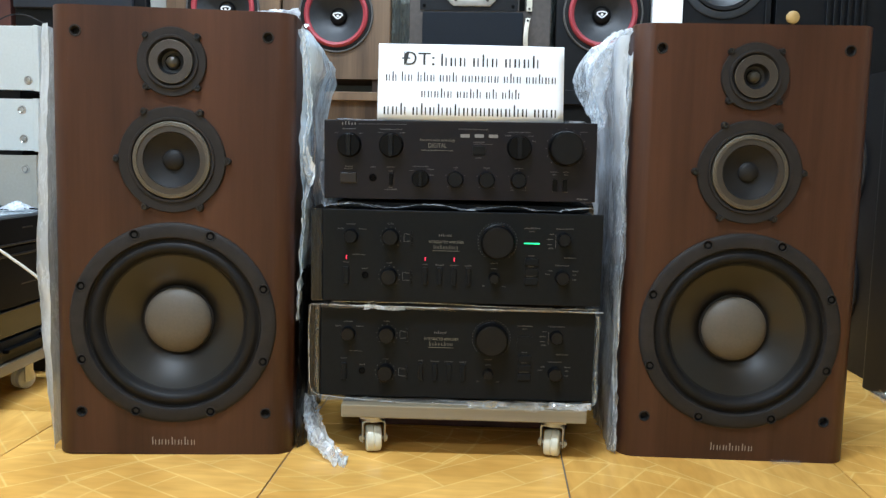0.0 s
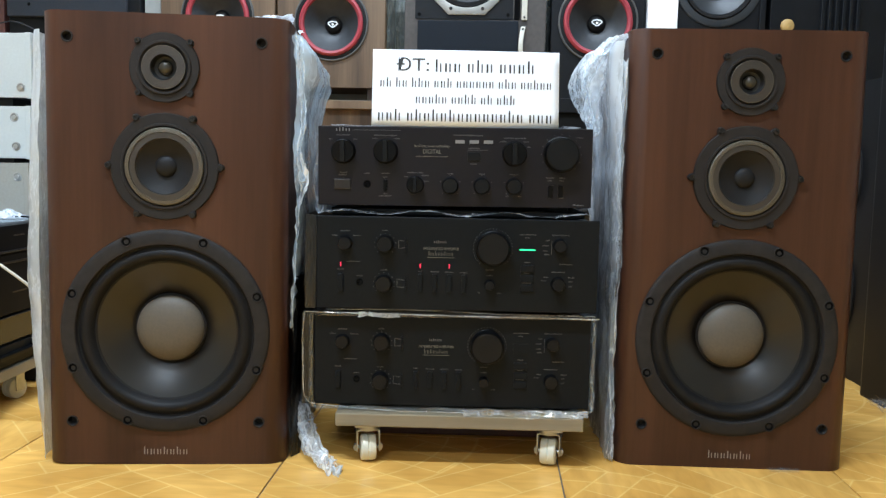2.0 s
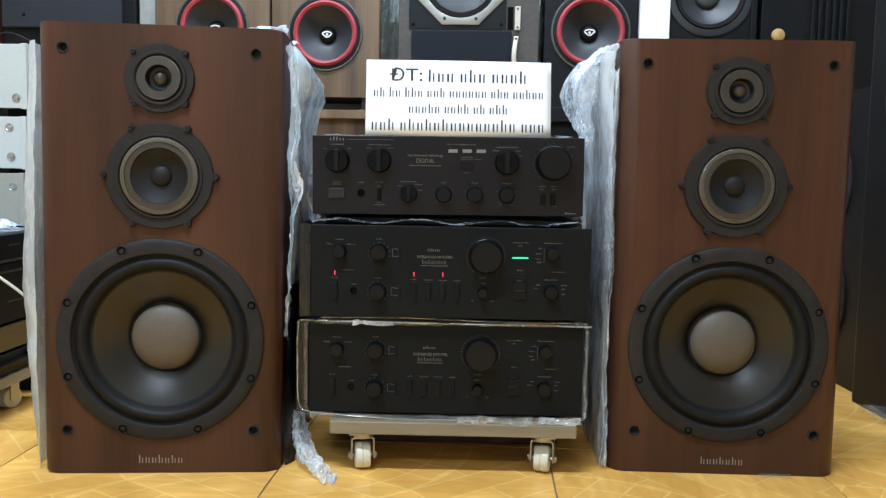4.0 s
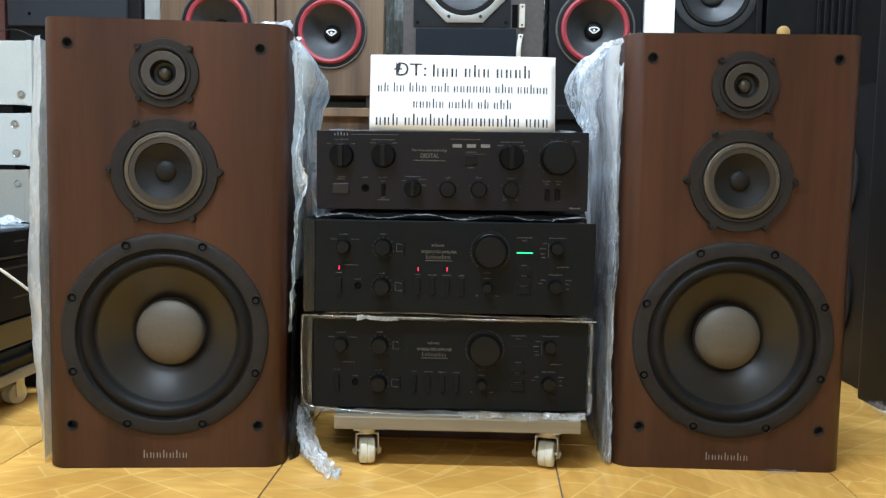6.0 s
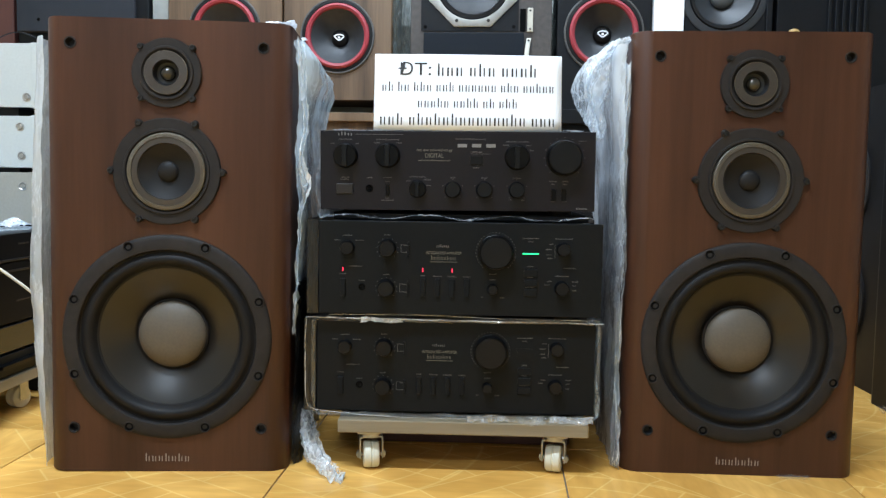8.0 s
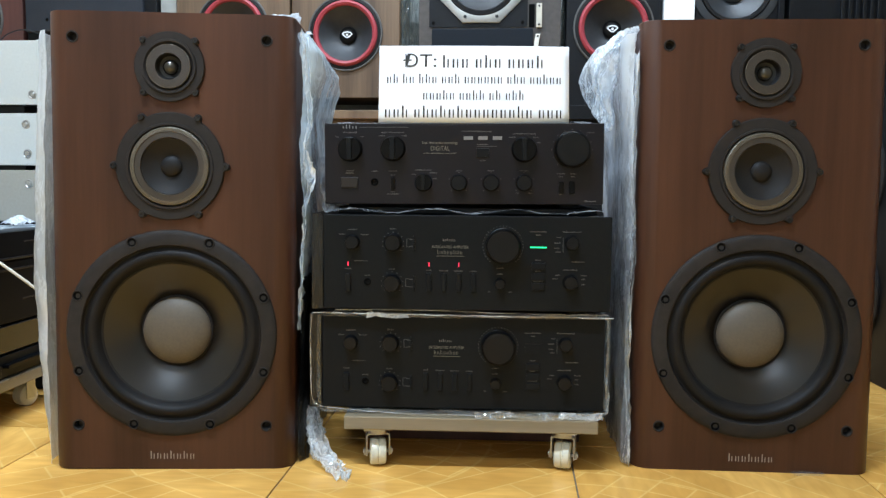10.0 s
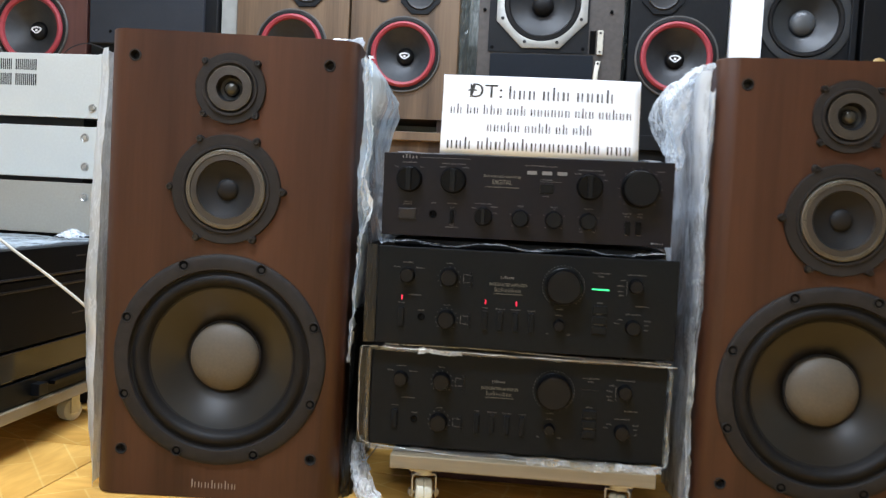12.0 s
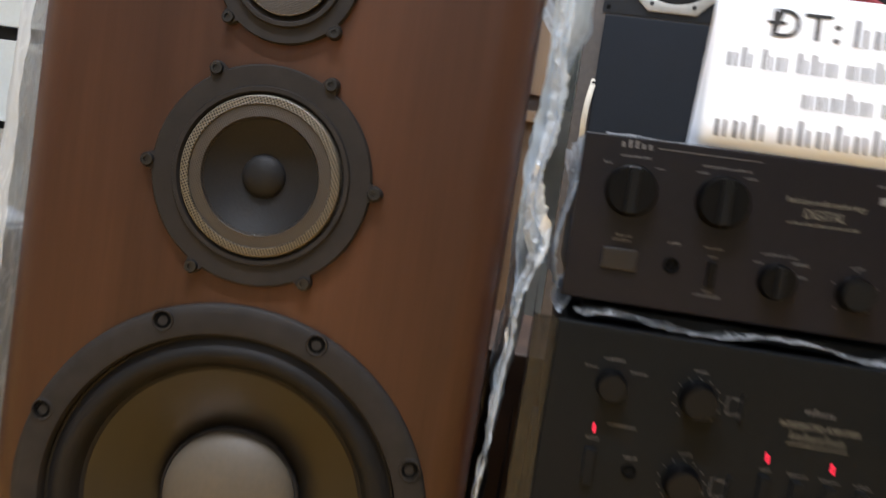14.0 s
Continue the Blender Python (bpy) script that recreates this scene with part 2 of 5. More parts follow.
WHEEL = worn("ivory_nylon_wheel", (0.66, 0.64, 0.52), 0.4, 0, 0.12, 40, 0.03)
FILM = film_material("clear_wrapping_film", (0.66, 0.77, 0.85), 0.30, 0.90, drawn=0.28)
FILM_WHITE = film_material("milky_wrapping_film", (0.82, 0.89, 0.97), 0.34, 0.88, drawn=0.28)
FILM_MILK = film_material("thick_milky_film", (0.74, 0.81, 0.88), 0.60, 0.97, 0.10, 0.15, 0.28)
FILM_TORN = film_material("torn_clear_film", (0.88, 0.94, 0.99), 0.25, 0.90, 0.08, 0.14, 0.3)
FILM_RIM = film_material("gathered_clear_film", (0.84, 0.88, 0.92), 0.03, 0.50, 0.06, 0.16, 1.0)
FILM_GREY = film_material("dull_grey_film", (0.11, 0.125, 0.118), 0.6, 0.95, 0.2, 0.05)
# the dark of the gaps behind is put into this clear film's colour
FILM_GAP_DARK = film_material("gap_shade_clear_film", (0.017, 0.0165, 0.016), 0.72, 0.95, 0.14, 0.02)
FILM_THIN = film_material("thin_clear_film", (0.60, 0.64, 0.66), 0.010, 0.18, 0.06, 0.05, 1.0)
FILM_EDGE = film_material("rolled_edge_of_clear_film", (0.66, 0.69, 0.71), 0.08, 0.70, 0.08, 0.16, 1.0)
SILVER = worn("silver_grey_painted_steel", (0.56, 0.60, 0.60), 0.42, 0.2, 0.05, 200, 0.008)
GREY_SILVER = worn("warm_grey_painted_steel", (0.36, 0.35, 0.31), 0.45, 0.25, 0.07, 200, 0.03)
GLOSS_BLACK = worn("glossy_black_panel", (0.010, 0.010, 0.011), 0.10, 0, 0.2, 60, 0.0)
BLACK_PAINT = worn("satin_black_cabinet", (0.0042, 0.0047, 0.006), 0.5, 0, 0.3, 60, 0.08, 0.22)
NAVY_CLOTH = worn("blue_black_grille_cloth", (0.0095, 0.0125, 0.0175), 0.8, 0, 0.2, 400, 0.3, 0.2)
GRILLE = worn("charcoal_blue_grille_cloth", (0.026, 0.029, 0.036), 0.85, 0, 0.2, 400, 0.3, 0.2)
RED_FOAM = worn("red_foam_surround", (0.30, 0.032, 0.043), 0.55, 0, 0.15, 60, 0.08)
WOOFER_BLACK = worn("charcoal_paper_cone", (0.022, 0.024, 0.027), 0.5, 0, 0.3, 50, 0.1)
CAST_SILVER = worn("silver_cast_frame", (0.44, 0.44, 0.42), 0.36, 0.5, 0.15, 60, 0.05)
RIM_GREY = worn("grey_rim", (0.085, 0.083, 0.080), 0.45, 0.3, 0.25)
CAP_GREY = worn("grey_dust_cap", (0.075, 0.079, 0.084), 0.35, 0.0, 0.1)
CONE_GREY = worn("grey_cone", (0.023, 0.0255, 0.029), 0.4, 0, 0.15)
WALL_PAINT = worn("pale_grey_green_wall_paint", (0.50, 0.53, 0.50), 0.8, 0, 0.08, 25, 0.08)
CEILING_PAINT = worn("white_ceiling_paint", (0.78, 0.78, 0.76), 0.85, 0, 0.04, 25, 0.05)
WHITE_PANEL = worn("white_laminate", (0.86, 0.88, 0.90), 0.45, 0, 0.03, 25, 0.02)
CABLE = worn("cream_cable_sheath", (0.52, 0.49, 0.41), 0.5, 0, 0.1)
TAN_WOOD = worn("tan_wood_plug", (0.46, 0.29, 0.095), 0.45, 0, 0.2)
BOARD_GREY = worn("dull_grey_board", (0.27, 0.28, 0.27), 0.6, 0, 0.15, 25, 0.05)
SATIN_BLACK = worn("satin_black_fascia", (0.0058, 0.006, 0.0072), 0.42, 0, 0.2, 60, 0.0, 0.07)
GROUT = worn("grey_grout", (0.16, 0.13, 0.10), 0.9, 0, 0.3)
TILE = floor_material()
DIFFUSER = glow("lamp_tube", (0.93, 0.98, 1.0), 6.0)


# ---- mesh helpers ----
def part(name, bm, mat, parent=None, label="", smooth=False, at=None):
    me = bpy.data.meshes.new(name)
    bm.normal_update()
    bm.to_mesh(me)
    bm.free()
    me.materials.append(mat)
    if smooth:
        me.set_sharp_from_angle(angle=radians(40))
        for p in me.polygons:
            p.use_smooth = True
    ob = new(name, me)
    ob.parent = parent
    if at is not None:
        ob.matrix_basis = at
    if label:
        ob["label"] = label
    return ob


def thing(name, m, label, category, group="", kind=""):
    ob = new(name)
    ob.empty_display_size = 0.05
    ob.matrix_basis = m
    return tagged(ob, label, category, group, kind)


def add_box(bm, x0, x1, y0, y1, z0, z1, bevel=0.0):
    made = bmesh.ops.create_cube(bm, size=1.0)["verts"]
    for v in made:
        v.co = ((x0 + x1) / 2 + v.co.x * (x1 - x0), (y0 + y1) / 2 + v.co.y * (y1 - y0), (z0 + z1) / 2 + v.co.z * (z1 - z0))
    if bevel:
        edges = list({e for v in made for e in v.link_edges})
        bmesh.ops.bevel(bm, geom=edges, offset=bevel, segments=2, profile=0.5, affect="EDGES")
    return bm


def box(x0, x1, y0, y1, z0, z1, bevel=0.0):
    return add_box(bmesh.new(), x0, x1, y0, y1, z0, z1, bevel)


def add_lathe(bm, profile, cx=0.0, cz=0.0, segs=48):
    """Turns (radius, depth) pairs about an axis along y. Depth grows away from the viewer."""
    rings = []
    for r, y in profile:
        if r < 1e-6:
            rings.append([bm.verts.new((cx, y, cz))])
        else:
            rings.append([bm.verts.new((cx + r * math.cos(a), y, cz + r * math.sin(a))) for a in (2 * math.pi * k / segs for k in range(segs))])
    for a, b in zip(rings, rings[1:]):
        for k in range(segs):
            j = (k + 1) % segs
            if len(a) == 1 and len(b) == 1:
                continue
            if len(a) == 1:
                bm.faces.new((a[0], b[j], b[k]))
            elif len(b) == 1:
                bm.faces.new((a[k], a[j], b[0]))
            else:
                bm.faces.new((a[k], a[j], b[j], b[k]))
    return bm


def lathe(profile, cx=0.0, cz=0.0, segs=48):
    bm = add_lathe(bmesh.new(), profile, cx, cz, segs)
    bmesh.ops.recalc_face_normals(bm, faces=bm.faces)
    return bm


def disc_frame(outline, hole, front, back, cx, cz):
    """A flat ring of thickness back - front: an outline of points with a round hole."""
    bm = bmesh.new()
    n = len(outline)
    inner = [(hole * math.cos(math.atan2(z, x)), hole * math.sin(math.atan2(z, x))) for x, z in outline]
    lip = 0.0015
    loops = []
    for pts, y, grow in ((outline, back, 1.0), (outline, front + lip, 1.0), (outline, front, 0.985), (inner, front, 1.0), (inner, back, 1.0)):
        loops.append([bm.verts.new((cx + x * grow, y, cz + z * grow)) for x, z in pts])
    for a, b in zip(loops, loops[1:]):
        for k in range(n):
            j = (k + 1) % n
            bm.faces.new((a[k], a[j], b[j], b[k]))
    bmesh.ops.recalc_face_normals(bm, faces=bm.faces)
    return bm


def lugged(radius, lugs, reach, width, n=300):
    """A circle with round lugs at the angles given."""
    pts = []
    for k in range(n):
        a = 2 * math.pi * k / n
        r = radius
        for g in lugs:
            d = abs((a - g + math.pi) % (2 * math.pi) - math.pi) * radius / width
            if d < 1:
                r = max(r, radius + (reach - radius) * math.sqrt(1 - d * d))
        pts.append((r * math.cos(a), r * math.sin(a)))
    return pts


def plate_with_holes(bm, x0, x1, z0, z1, y, holes, segs=64):
    edges = []
    corners = [bm.verts.new(p) for p in ((x0, y, z0), (x1, y, z0), (x1, y, z1), (x0, y, z1))]
    edges += [bm.edges.new((corners[k], corners[(k + 1) % 4])) for k in range(4)]
    for cx, cz, r in holes:
        ring = [bm.verts.new((cx + r * math.cos(a), y, cz + r * math.sin(a))) for a in (2 * math.pi * k / segs for k in range(segs))]
        edges += [bm.edges.new((ring[k], ring[(k + 1) % segs])) for k in range(segs)]
    bmesh.ops.triangle_fill(bm, use_beauty=True, use_dissolve=False, edges=edges, normal=(0, -1, 0))
    return bm


def cabinet(w, h, d, radius, holes, back_radius=0.004):
    """A closed case with rounded upright front edges and round holes in its front."""
    bm = bmesh.new()
    hw = w / 2
    plate_with_holes(bm, -hw + radius, hw - radius, 0, h, 0, holes)
    plan = [(-hw + radius - radius * math.sin(a), radius - radius * math.cos(a)) for a in (math.pi / 2 * k / 8 for k in range(9))]
    plan += [(-hw, d)]
    plan = plan + [(-x, y) for x, y in reversed(plan)]
    e = 0.0012
    rows = []
    for z, inset in ((0, e), (e, 0), (h - e, 0), (h, e)):
        rows.append([bm.verts.new((x * (1 - inset / hw), y if y > 0 else 0, z)) for x, y in plan])
    for a, b in zip(rows, rows[1:]):
        for p, q, s, t in zip(a, a[1:], b[1:], b):
            bm.faces.new((p, q, s, t))
    bm.faces.new(rows[0])
    bm.faces.new(rows[-1])
    bmesh.ops.remove_doubles(bm, verts=bm.verts, dist=0.0002)
    bmesh.ops.recalc_face_normals(bm, faces=bm.faces)
    return bm


def glyph_bars(bm, x0, x1, z0, height, count, y, seed, thick=0.0004, stroke=0.34):
    """A line of plain upright bars that stands for writing. count: bars, or a list of them word by word."""
    rng = random.Random(seed)
    counts = count if isinstance(count, list) else [count]
    pitch = (x1 - x0) / (sum(counts) + 0.7 * (len(counts) - 1))
    x = x0
    for n in counts:
        for k in range(n):
            hh = height * rng.choice((0.66, 0.66, 0.7, 1.0, 1.0))
            add_box(bm, x + pitch * 0.1, x + pitch * (0.1 + stroke), y - thick, y, z0, z0 + hh)
            if stroke < 0.3:
                add_box(bm, x + pitch * 0.55, x + pitch * (0.55 + stroke * 0.8), y - thick, y, z0, z0 + height * 0.66)
            x += pitch
        x += pitch * 0.7
    return bm


def words(text, size, m, mat, parent, name="lettering", wide=None):
    """Real lettering in the built-in font, centred, lying in the x-z plane and facing -y."""
    cu = bpy.data.curves.new(name, "FONT")
    cu.body, cu.size, cu.align_x, cu.align_y, cu.extrude = text, size, "CENTER", "CENTER", 0.0002
    tmp = new("tmp", cu)
    bpy.context.view_layer.update()
    me = bpy.data.meshes.new_from_object(tmp.evaluated_get(bpy.context.evaluated_depsgraph_get()))
    bpy.data.objects.remove(tmp)
    if wide:
        xs = [v.co.x for v in me.vertices]
        k = wide / (max(xs) - min(xs))
        for v in me.vertices:
            v.co.x *= k
    me.materials.clear()
    me.materials.append(mat)
    ob = new(name, me)
    ob.parent, ob.matrix_basis = parent, m @ pose(0, 0, 0, 90, 0, 0)
    return ob


def crumple(bm, amount, scale, seed, axis=(1, 1, 1), jitter=0.35):
    """Folds at two scales and sharp random creases."""
    off = Vector((seed * 3.1, seed * 1.7, seed * 2.3))
    rnd = random.Random(seed)
    for v in bm.verts:
        d = noise.noise_vector(v.co * scale + off) * amount
        d += Vector((0.3, 1.0, 0.6)) * amount * 0.9 * (0.22 - abs(noise.noise(v.co * scale * 1.7 - off)))
        d += Vector([rnd.uniform(-1, 1) for _ in range(3)]) * amount * jitter
        v.co += Vector((d.x * axis[0], d.y * axis[1], d.z * axis[2]))
    return bm


def sheet(fn, nu, nv):
    """A surface from fn(u, v) with u and v from 0 to 1."""
    bm = bmesh.new()
    g = [[bm.verts.new(fn(u / nu, v / nv)) for v in range(nv + 1)] for u in range(nu + 1)]
    for a, b in zip(g, g[1:]):
        for k in range(nv):
            bm.faces.new((a[k], b[k], b[k + 1], a[k + 1]))
    return bm


def tube(points, radius, segs=8):
    bm = bmesh.new()
    pts = [Vector(p) for p in points]
    rings = []
    for i, p in enumerate(pts):
        t = (pts[min(i + 1, len(pts) - 1)] - pts[max(i - 1, 0)]).normalized()
        s = t.cross(Vector((0.13, 0.2, 1))).normalized()
        u = t.cross(s)
        rings.append([bm.verts.new(p + radius * (math.cos(a) * s + math.sin(a) * u)) for a in (2 * math.pi * k / segs for k in range(segs))])
    for a, b in zip(rings, rings[1:]):
        for k in range(segs):
            bm.faces.new((a[k], a[(k + 1) % segs], b[(k + 1) % segs], b[k]))
    bm.faces.new(rings[0])
    bm.faces.new(rings[-1])
    bmesh.ops.recalc_face_normals(bm, faces=bm.faces)
    return bm


# ---- room ----
X0, X1, Y0, Y1 = -2.75, 2.6, -2.2, 3.75


def structure(name, bm, mat, label):
    return tagged(part(name, bm, mat), label, name.split("_")[0], kind="structure")


structure("wall_north", box(X0 - 0.12, X1 + 0.12, Y1, Y1 + 0.12, GROUND, CEILING), WALL_PAINT, "pale grey green painted wall behind the loudspeakers")
structure("wall_south", box(X0 - 0.12, X1 + 0.12, Y0 - 0.12, Y0, GROUND, CEILING), WALL_PAINT, "pale painted wall of the shop room")
structure("wall_west", box(X0 - 0.12, X0, Y0, Y1, GROUND, CEILING), WALL_PAINT, "pale painted wall of the shop room")
structure("wall_east", box(X1, X1 + 0.12, Y0, Y1, GROUND, CEILING), WALL_PAINT, "pale painted wall of the shop room")
structure("ceiling", box(X0 - 0.12, X1 + 0.12, Y0 - 0.12, Y1 + 0.12, CEILING, CEILING + 0.1), CEILING_PAINT, "plain white painted ceiling")
floor = structure("floor", box(X0 - 0.12, X1 + 0.12, Y0 - 0.12, Y1 + 0.12, -0.12, GROUND - 0.003), GROUT, "glazed ochre floor tiles printed with slanting boards")


def tube_lamp(x, y, turn):
    lamp = thing("ceiling_lamp", pose(x, y, CEILING, 0, 0, turn), "white ceiling batten with a fluorescent tube", "ceiling lamp", "ceiling lamps")
    part("batten", box(-0.63, 0.63, -0.03, 0.03, -0.05, 0, 0.004), CEILING_PAINT, lamp)
    part("tube", tube([(-0.6, 0, -0.075), (0, 0, -0.075), (0.6, 0, -0.075)], 0.013, 12), DIFFUSER, lamp, "lit fluorescent tube")
    return lamp


for lx, ly, lw, lt in LAMPS:
    tube_lamp(lx, ly, lt)


# ---- the two large loudspeakers ----
def screw_head(bm, x, z, r, y):
    add_lathe(bm, [(r, y + 0.002), (r, y - 0.001), (r * 0.85, y - 0.002), (r * 0.45, y - 0.002), (r * 0.42, y - 0.0005), (0, y - 0.0005)], x, z, 14)


def big_speaker(m, label):
    sp = thing("loudspeaker", m, label, "loudspeaker", "pair of walnut loudspeakers")
    w, h, d = 0.376, 0.708, 0.33
    zw, zm, zt = 0.2160, 0.476, 0.6265
    socks = [(-0.146, 0.669), (0.146, 0.669), (-0.146, 0.070), (0.146, 0.070)]
    part("body", cabinet(w, h, d, 0.03, [(0, zw, 0.150), (0, zm, 0.077), (0, zt, 0.046)] + [(x, z, 0.0075) for x, z in socks]), WALNUT, sp, smooth=True)
    # woofer
    wf = part("woofer", lathe([(0.1622, 0.001), (0.1620, -0.0018), (0.1612, -0.0032), (0.1592, -0.0046), (0.1545, -0.0056), (0.1470, -0.0060), (0.1415, -0.0064), (0.1392, -0.0060), (0.1380, -0.0040), (0.1372, 0.004)], 0, zw, 120), CAST, sp, "large woofer with a dark cast frame", smooth=True)
    part("surround", lathe([(0.1376, 0.003), (0.1366, 0.0012), (0.1350, 0.0018), (0.1328, 0.0010), (0.1300, -0.0020), (0.1265, -0.0040), (0.1228, -0.0046), (0.1190, -0.0034), (0.1155, 0.0002), (0.1130, 0.0052), (0.1118, 0.0072), (0.1090, 0.0078), (0.1080, 0.0090)], 0, zw, 96), RUBBER, wf, smooth=True)
    part("cone", lathe([(0.1088, 0.0082), (0.1050, 0.0096), (0.0980, 0.0124), (0.0880, 0.0169), (0.0780, 0.0219), (0.0680, 0.0277), (0.0600, 0.0328), (0.0540, 0.0371)], 0, zw, 96), CONE, wf, "satin grey brown cone", smooth=True)
    part("cap_ring", lathe([(0.0568, 0.0362), (0.0562, 0.0312), (0.0545, 0.0297), (0.0520, 0.0312)], 0, zw, 64), CAST, wf, smooth=True)
    dome = [(0.0535 * math.cos(a), 0.030 - 0.021 * math.sin(a)) for a in (math.pi / 2 * k / 10 for k in range(10))] + [(0, 0.009)]
    part("dust_cap", lathe(dome, 0, zw, 64), DUST_CAP, wf, "matt beige dust cap", smooth=True)
    for k in range(8):
        a = radians(22.5 + 45 * k)
        x, z = 0.1538 * math.cos(a), zw + 0.1538 * math.sin(a)
        bm = bmesh.new()
        add_lathe(bm, [(0.0088, -0.0044), (0.0085, -0.0064), (0.0078, -0.0070), (0.0070, -0.0066), (0.0067, -0.0046)], x, z, 16)
        bo = part("bolt", bm, CAST, wf, smooth=True)
        part("socket", lathe([(0.0067, -0.0056), (0.0060, -0.0060), (0.0040, -0.0060), (0.0034, -0.0050), (0, -0.0050)], x, z, 16), HOLE, bo)
    # midrange
    lugs = [radians(60 * k) for k in range(6)]
    md = part("midrange", disc_frame(lugged(0.0822, lugs, 0.0912, 0.0062), 0.062, -0.006, 0.003, 0, zm), CAST, sp, "midrange driver behind a bronze mesh ring", smooth=True)
    part("flange", lathe([(0.0665, -0.006), (0.0655, -0.0085), (0.0625, -0.0085), (0.0600, -0.004)], 0, zm, 72), CAST, md, smooth=True)
    part("mesh_ring", lathe([(0.0612, -0.002), (0.0602, -0.0060), (0.0592, -0.0096), (0.0582, -0.0104), (0.0532, -0.0108), (0.0528, -0.0096)], 0, zm, 96), GOLD_MESH, md, "shiny bronze mesh ring")
    part("inner_ring", lathe([(0.0529, -0.0098), (0.0526, -0.0088), (0.0440, -0.0092), (0.0428, -0.0075), (0.0420, -0.0045)], 0, zm, 96), GREY_MESH, md, smooth=True)
    part("cone", lathe([(0.0424, -0.006), (0.035, -0.002), (0.026, 0.002), (0.0155, 0.004)], 0, zm, 72), MID_CONE, md, smooth=True)
    dome = [(0.0165 * math.cos(a), 0.0042 - 0.008 * math.sin(a)) for a in (math.pi / 2 * k / 8 for k in range(8))] + [(0, -0.0038)]
    part("dust_cap", lathe(dome, 0, zm, 48), MID_CONE, md, smooth=True)
    for a in lugs:
        bm = bmesh.new()
        screw_head(bm, 0.0852 * math.cos(a), zm + 0.0852 * math.sin(a), 0.0050, -0.007)
        part("screw", bm, BOLT, md, smooth=True)
    # tweeter
    lugs = [radians(45 + 90 * k) for k in range(4)]
    tw = part("tweeter", disc_frame(lugged(0.0528, lugs, 0.0600, 0.0060), 0.0405, -0.006, 0.003, 0, zt), CAST, sp, "tweeter with a fine mesh ring", smooth=True)
    part("flange", lathe([(0.0415, -0.006), (0.0405, -0.009), (0.0375, -0.009), (0.0340, -0.005), (0.0325, -0.004)], 0, zt, 64), CAST, tw, smooth=True)
    part("mesh_ring", lathe([(0.0328, -0.004), (0.0328, -0.0096), (0.0322, -0.0101), (0.0200, -0.0101), (0.0197, -0.0096), (0.0196, -0.003)], 0, zt, 72), GREY_MESH, tw, "grey bronze mesh ring")
    part("ring_edge", lathe([(0.0331, -0.0090), (0.0331, -0.0102), (0.0324, -0.0104), (0.0321, -0.0100)], 0, zt, 72), GOLD_MESH, tw, smooth=True)
    part("throat", lathe([(0.0199, -0.0070), (0.0190, -0.0020), (0.0165, 0.003), (0.0090, 0.005)], 0, zt, 48), DARK_CONE, tw, smooth=True)
    dome = [(0.0118 * math.cos(a), 0.0040 - 0.0105 * math.sin(a)) for a in (math.pi / 2 * k / 8 for k in range(8))] + [(0, -0.0065)]
    part("dome", lathe(dome, 0, zt, 32), BRONZE, tw, "small bronze dome", smooth=True)
    for a in lugs:
        bm = bmesh.new()
        screw_head(bm, 0.0556 * math.cos(a), zt + 0.0556 * math.sin(a), 0.0046, -0.007)
        part("screw", bm, BOLT, tw, smooth=True)
    for x, z in socks:
        part("grille_socket", lathe([(0.0094, 0.0005), (0.0091, -0.0012), (0.0074, -0.0014), (0.0066, 0.000), (0.0058, 0.006), (0.0052, 0.010), (0, 0.010)], x, z, 24), CAST, sp, smooth=True)
    part("name_mark", glyph_bars(bmesh.new(), -0.036, 0.036, 0.0165, 0.0125, 7, -0.0003, 5, stroke=0.16), LOGO_GREY, sp, "pale grey maker's mark")
    return sp


LEFT = pose(-0.4108, 1.3940, GROUND + 0.0005, 0, 0.5, 7.07)
RIGHT = pose(0.5010, 1.4820, GROUND, 0, 0, 1.0)
big_speaker(LEFT, "red brown walnut floor loudspeaker, half unwrapped, no grille")
big_speaker(RIGHT, "red brown walnut floor loudspeaker with torn film")


# ---- the amplifiers on their trolley ----
def knob(parent, x, z, r, length, pointer=False, face=None):
    k = part("knob", lathe([(r * 1.05, 0), (r, -0.001), (r * 0.97, -length * 0.9), (r * 0.93, -length), (0, -length)], x, z, 40), KNOB, parent, smooth=True)
    if pointer:
        part("grip", box(x - r * 0.2, x + r * 0.2, -length - 0.004, -length + 0.001, z - r * 0.9, z + r * 0.9, 0.0008), KNOB_FACE, k)
    else:
        part("knob_face", lathe([(r * 0.88, -length), (r * 0.86, -length - 0.0006), (0, -length - 0.0006)], x, z, 40), face or KNOB_FACE, k, smooth=True)
    return k


def ticks(bm, x, z, r, count, y=0.0, start=-45, sweep=270):
    for k in range(count):
        a = radians(start + sweep * k / (count - 1))
        cx, cz = x + r * math.cos(a), z + r * math.sin(a)
        add_box(bm, cx - 0.0006, cx + 0.0006, y - 0.0003, y, cz - 0.0006, cz + 0.0006)


def amp_case(amp, w, h, d, mat):
    part("front_panel", box(-w / 2, w / 2, 0, 0.008, -h / 2, h / 2, 0.0012), mat, amp)
    part("cover", box(-w / 2 + 0.006, w / 2 - 0.006, 0.008, d, -h / 2 + 0.004, h / 2 - 0.003, 0.002), AMP_CASE, amp)
    for x in (-w / 2 + 0.05, w / 2 - 0.05):
        for y in (0.05, d - 0.05):
            part("foot", tube([(x, y, -h / 2 - FOOT), (x, y, -h / 2 + 0.004)], 0.02, 20), RUBBER, amp, smooth=True)


FOOT = 0.0115


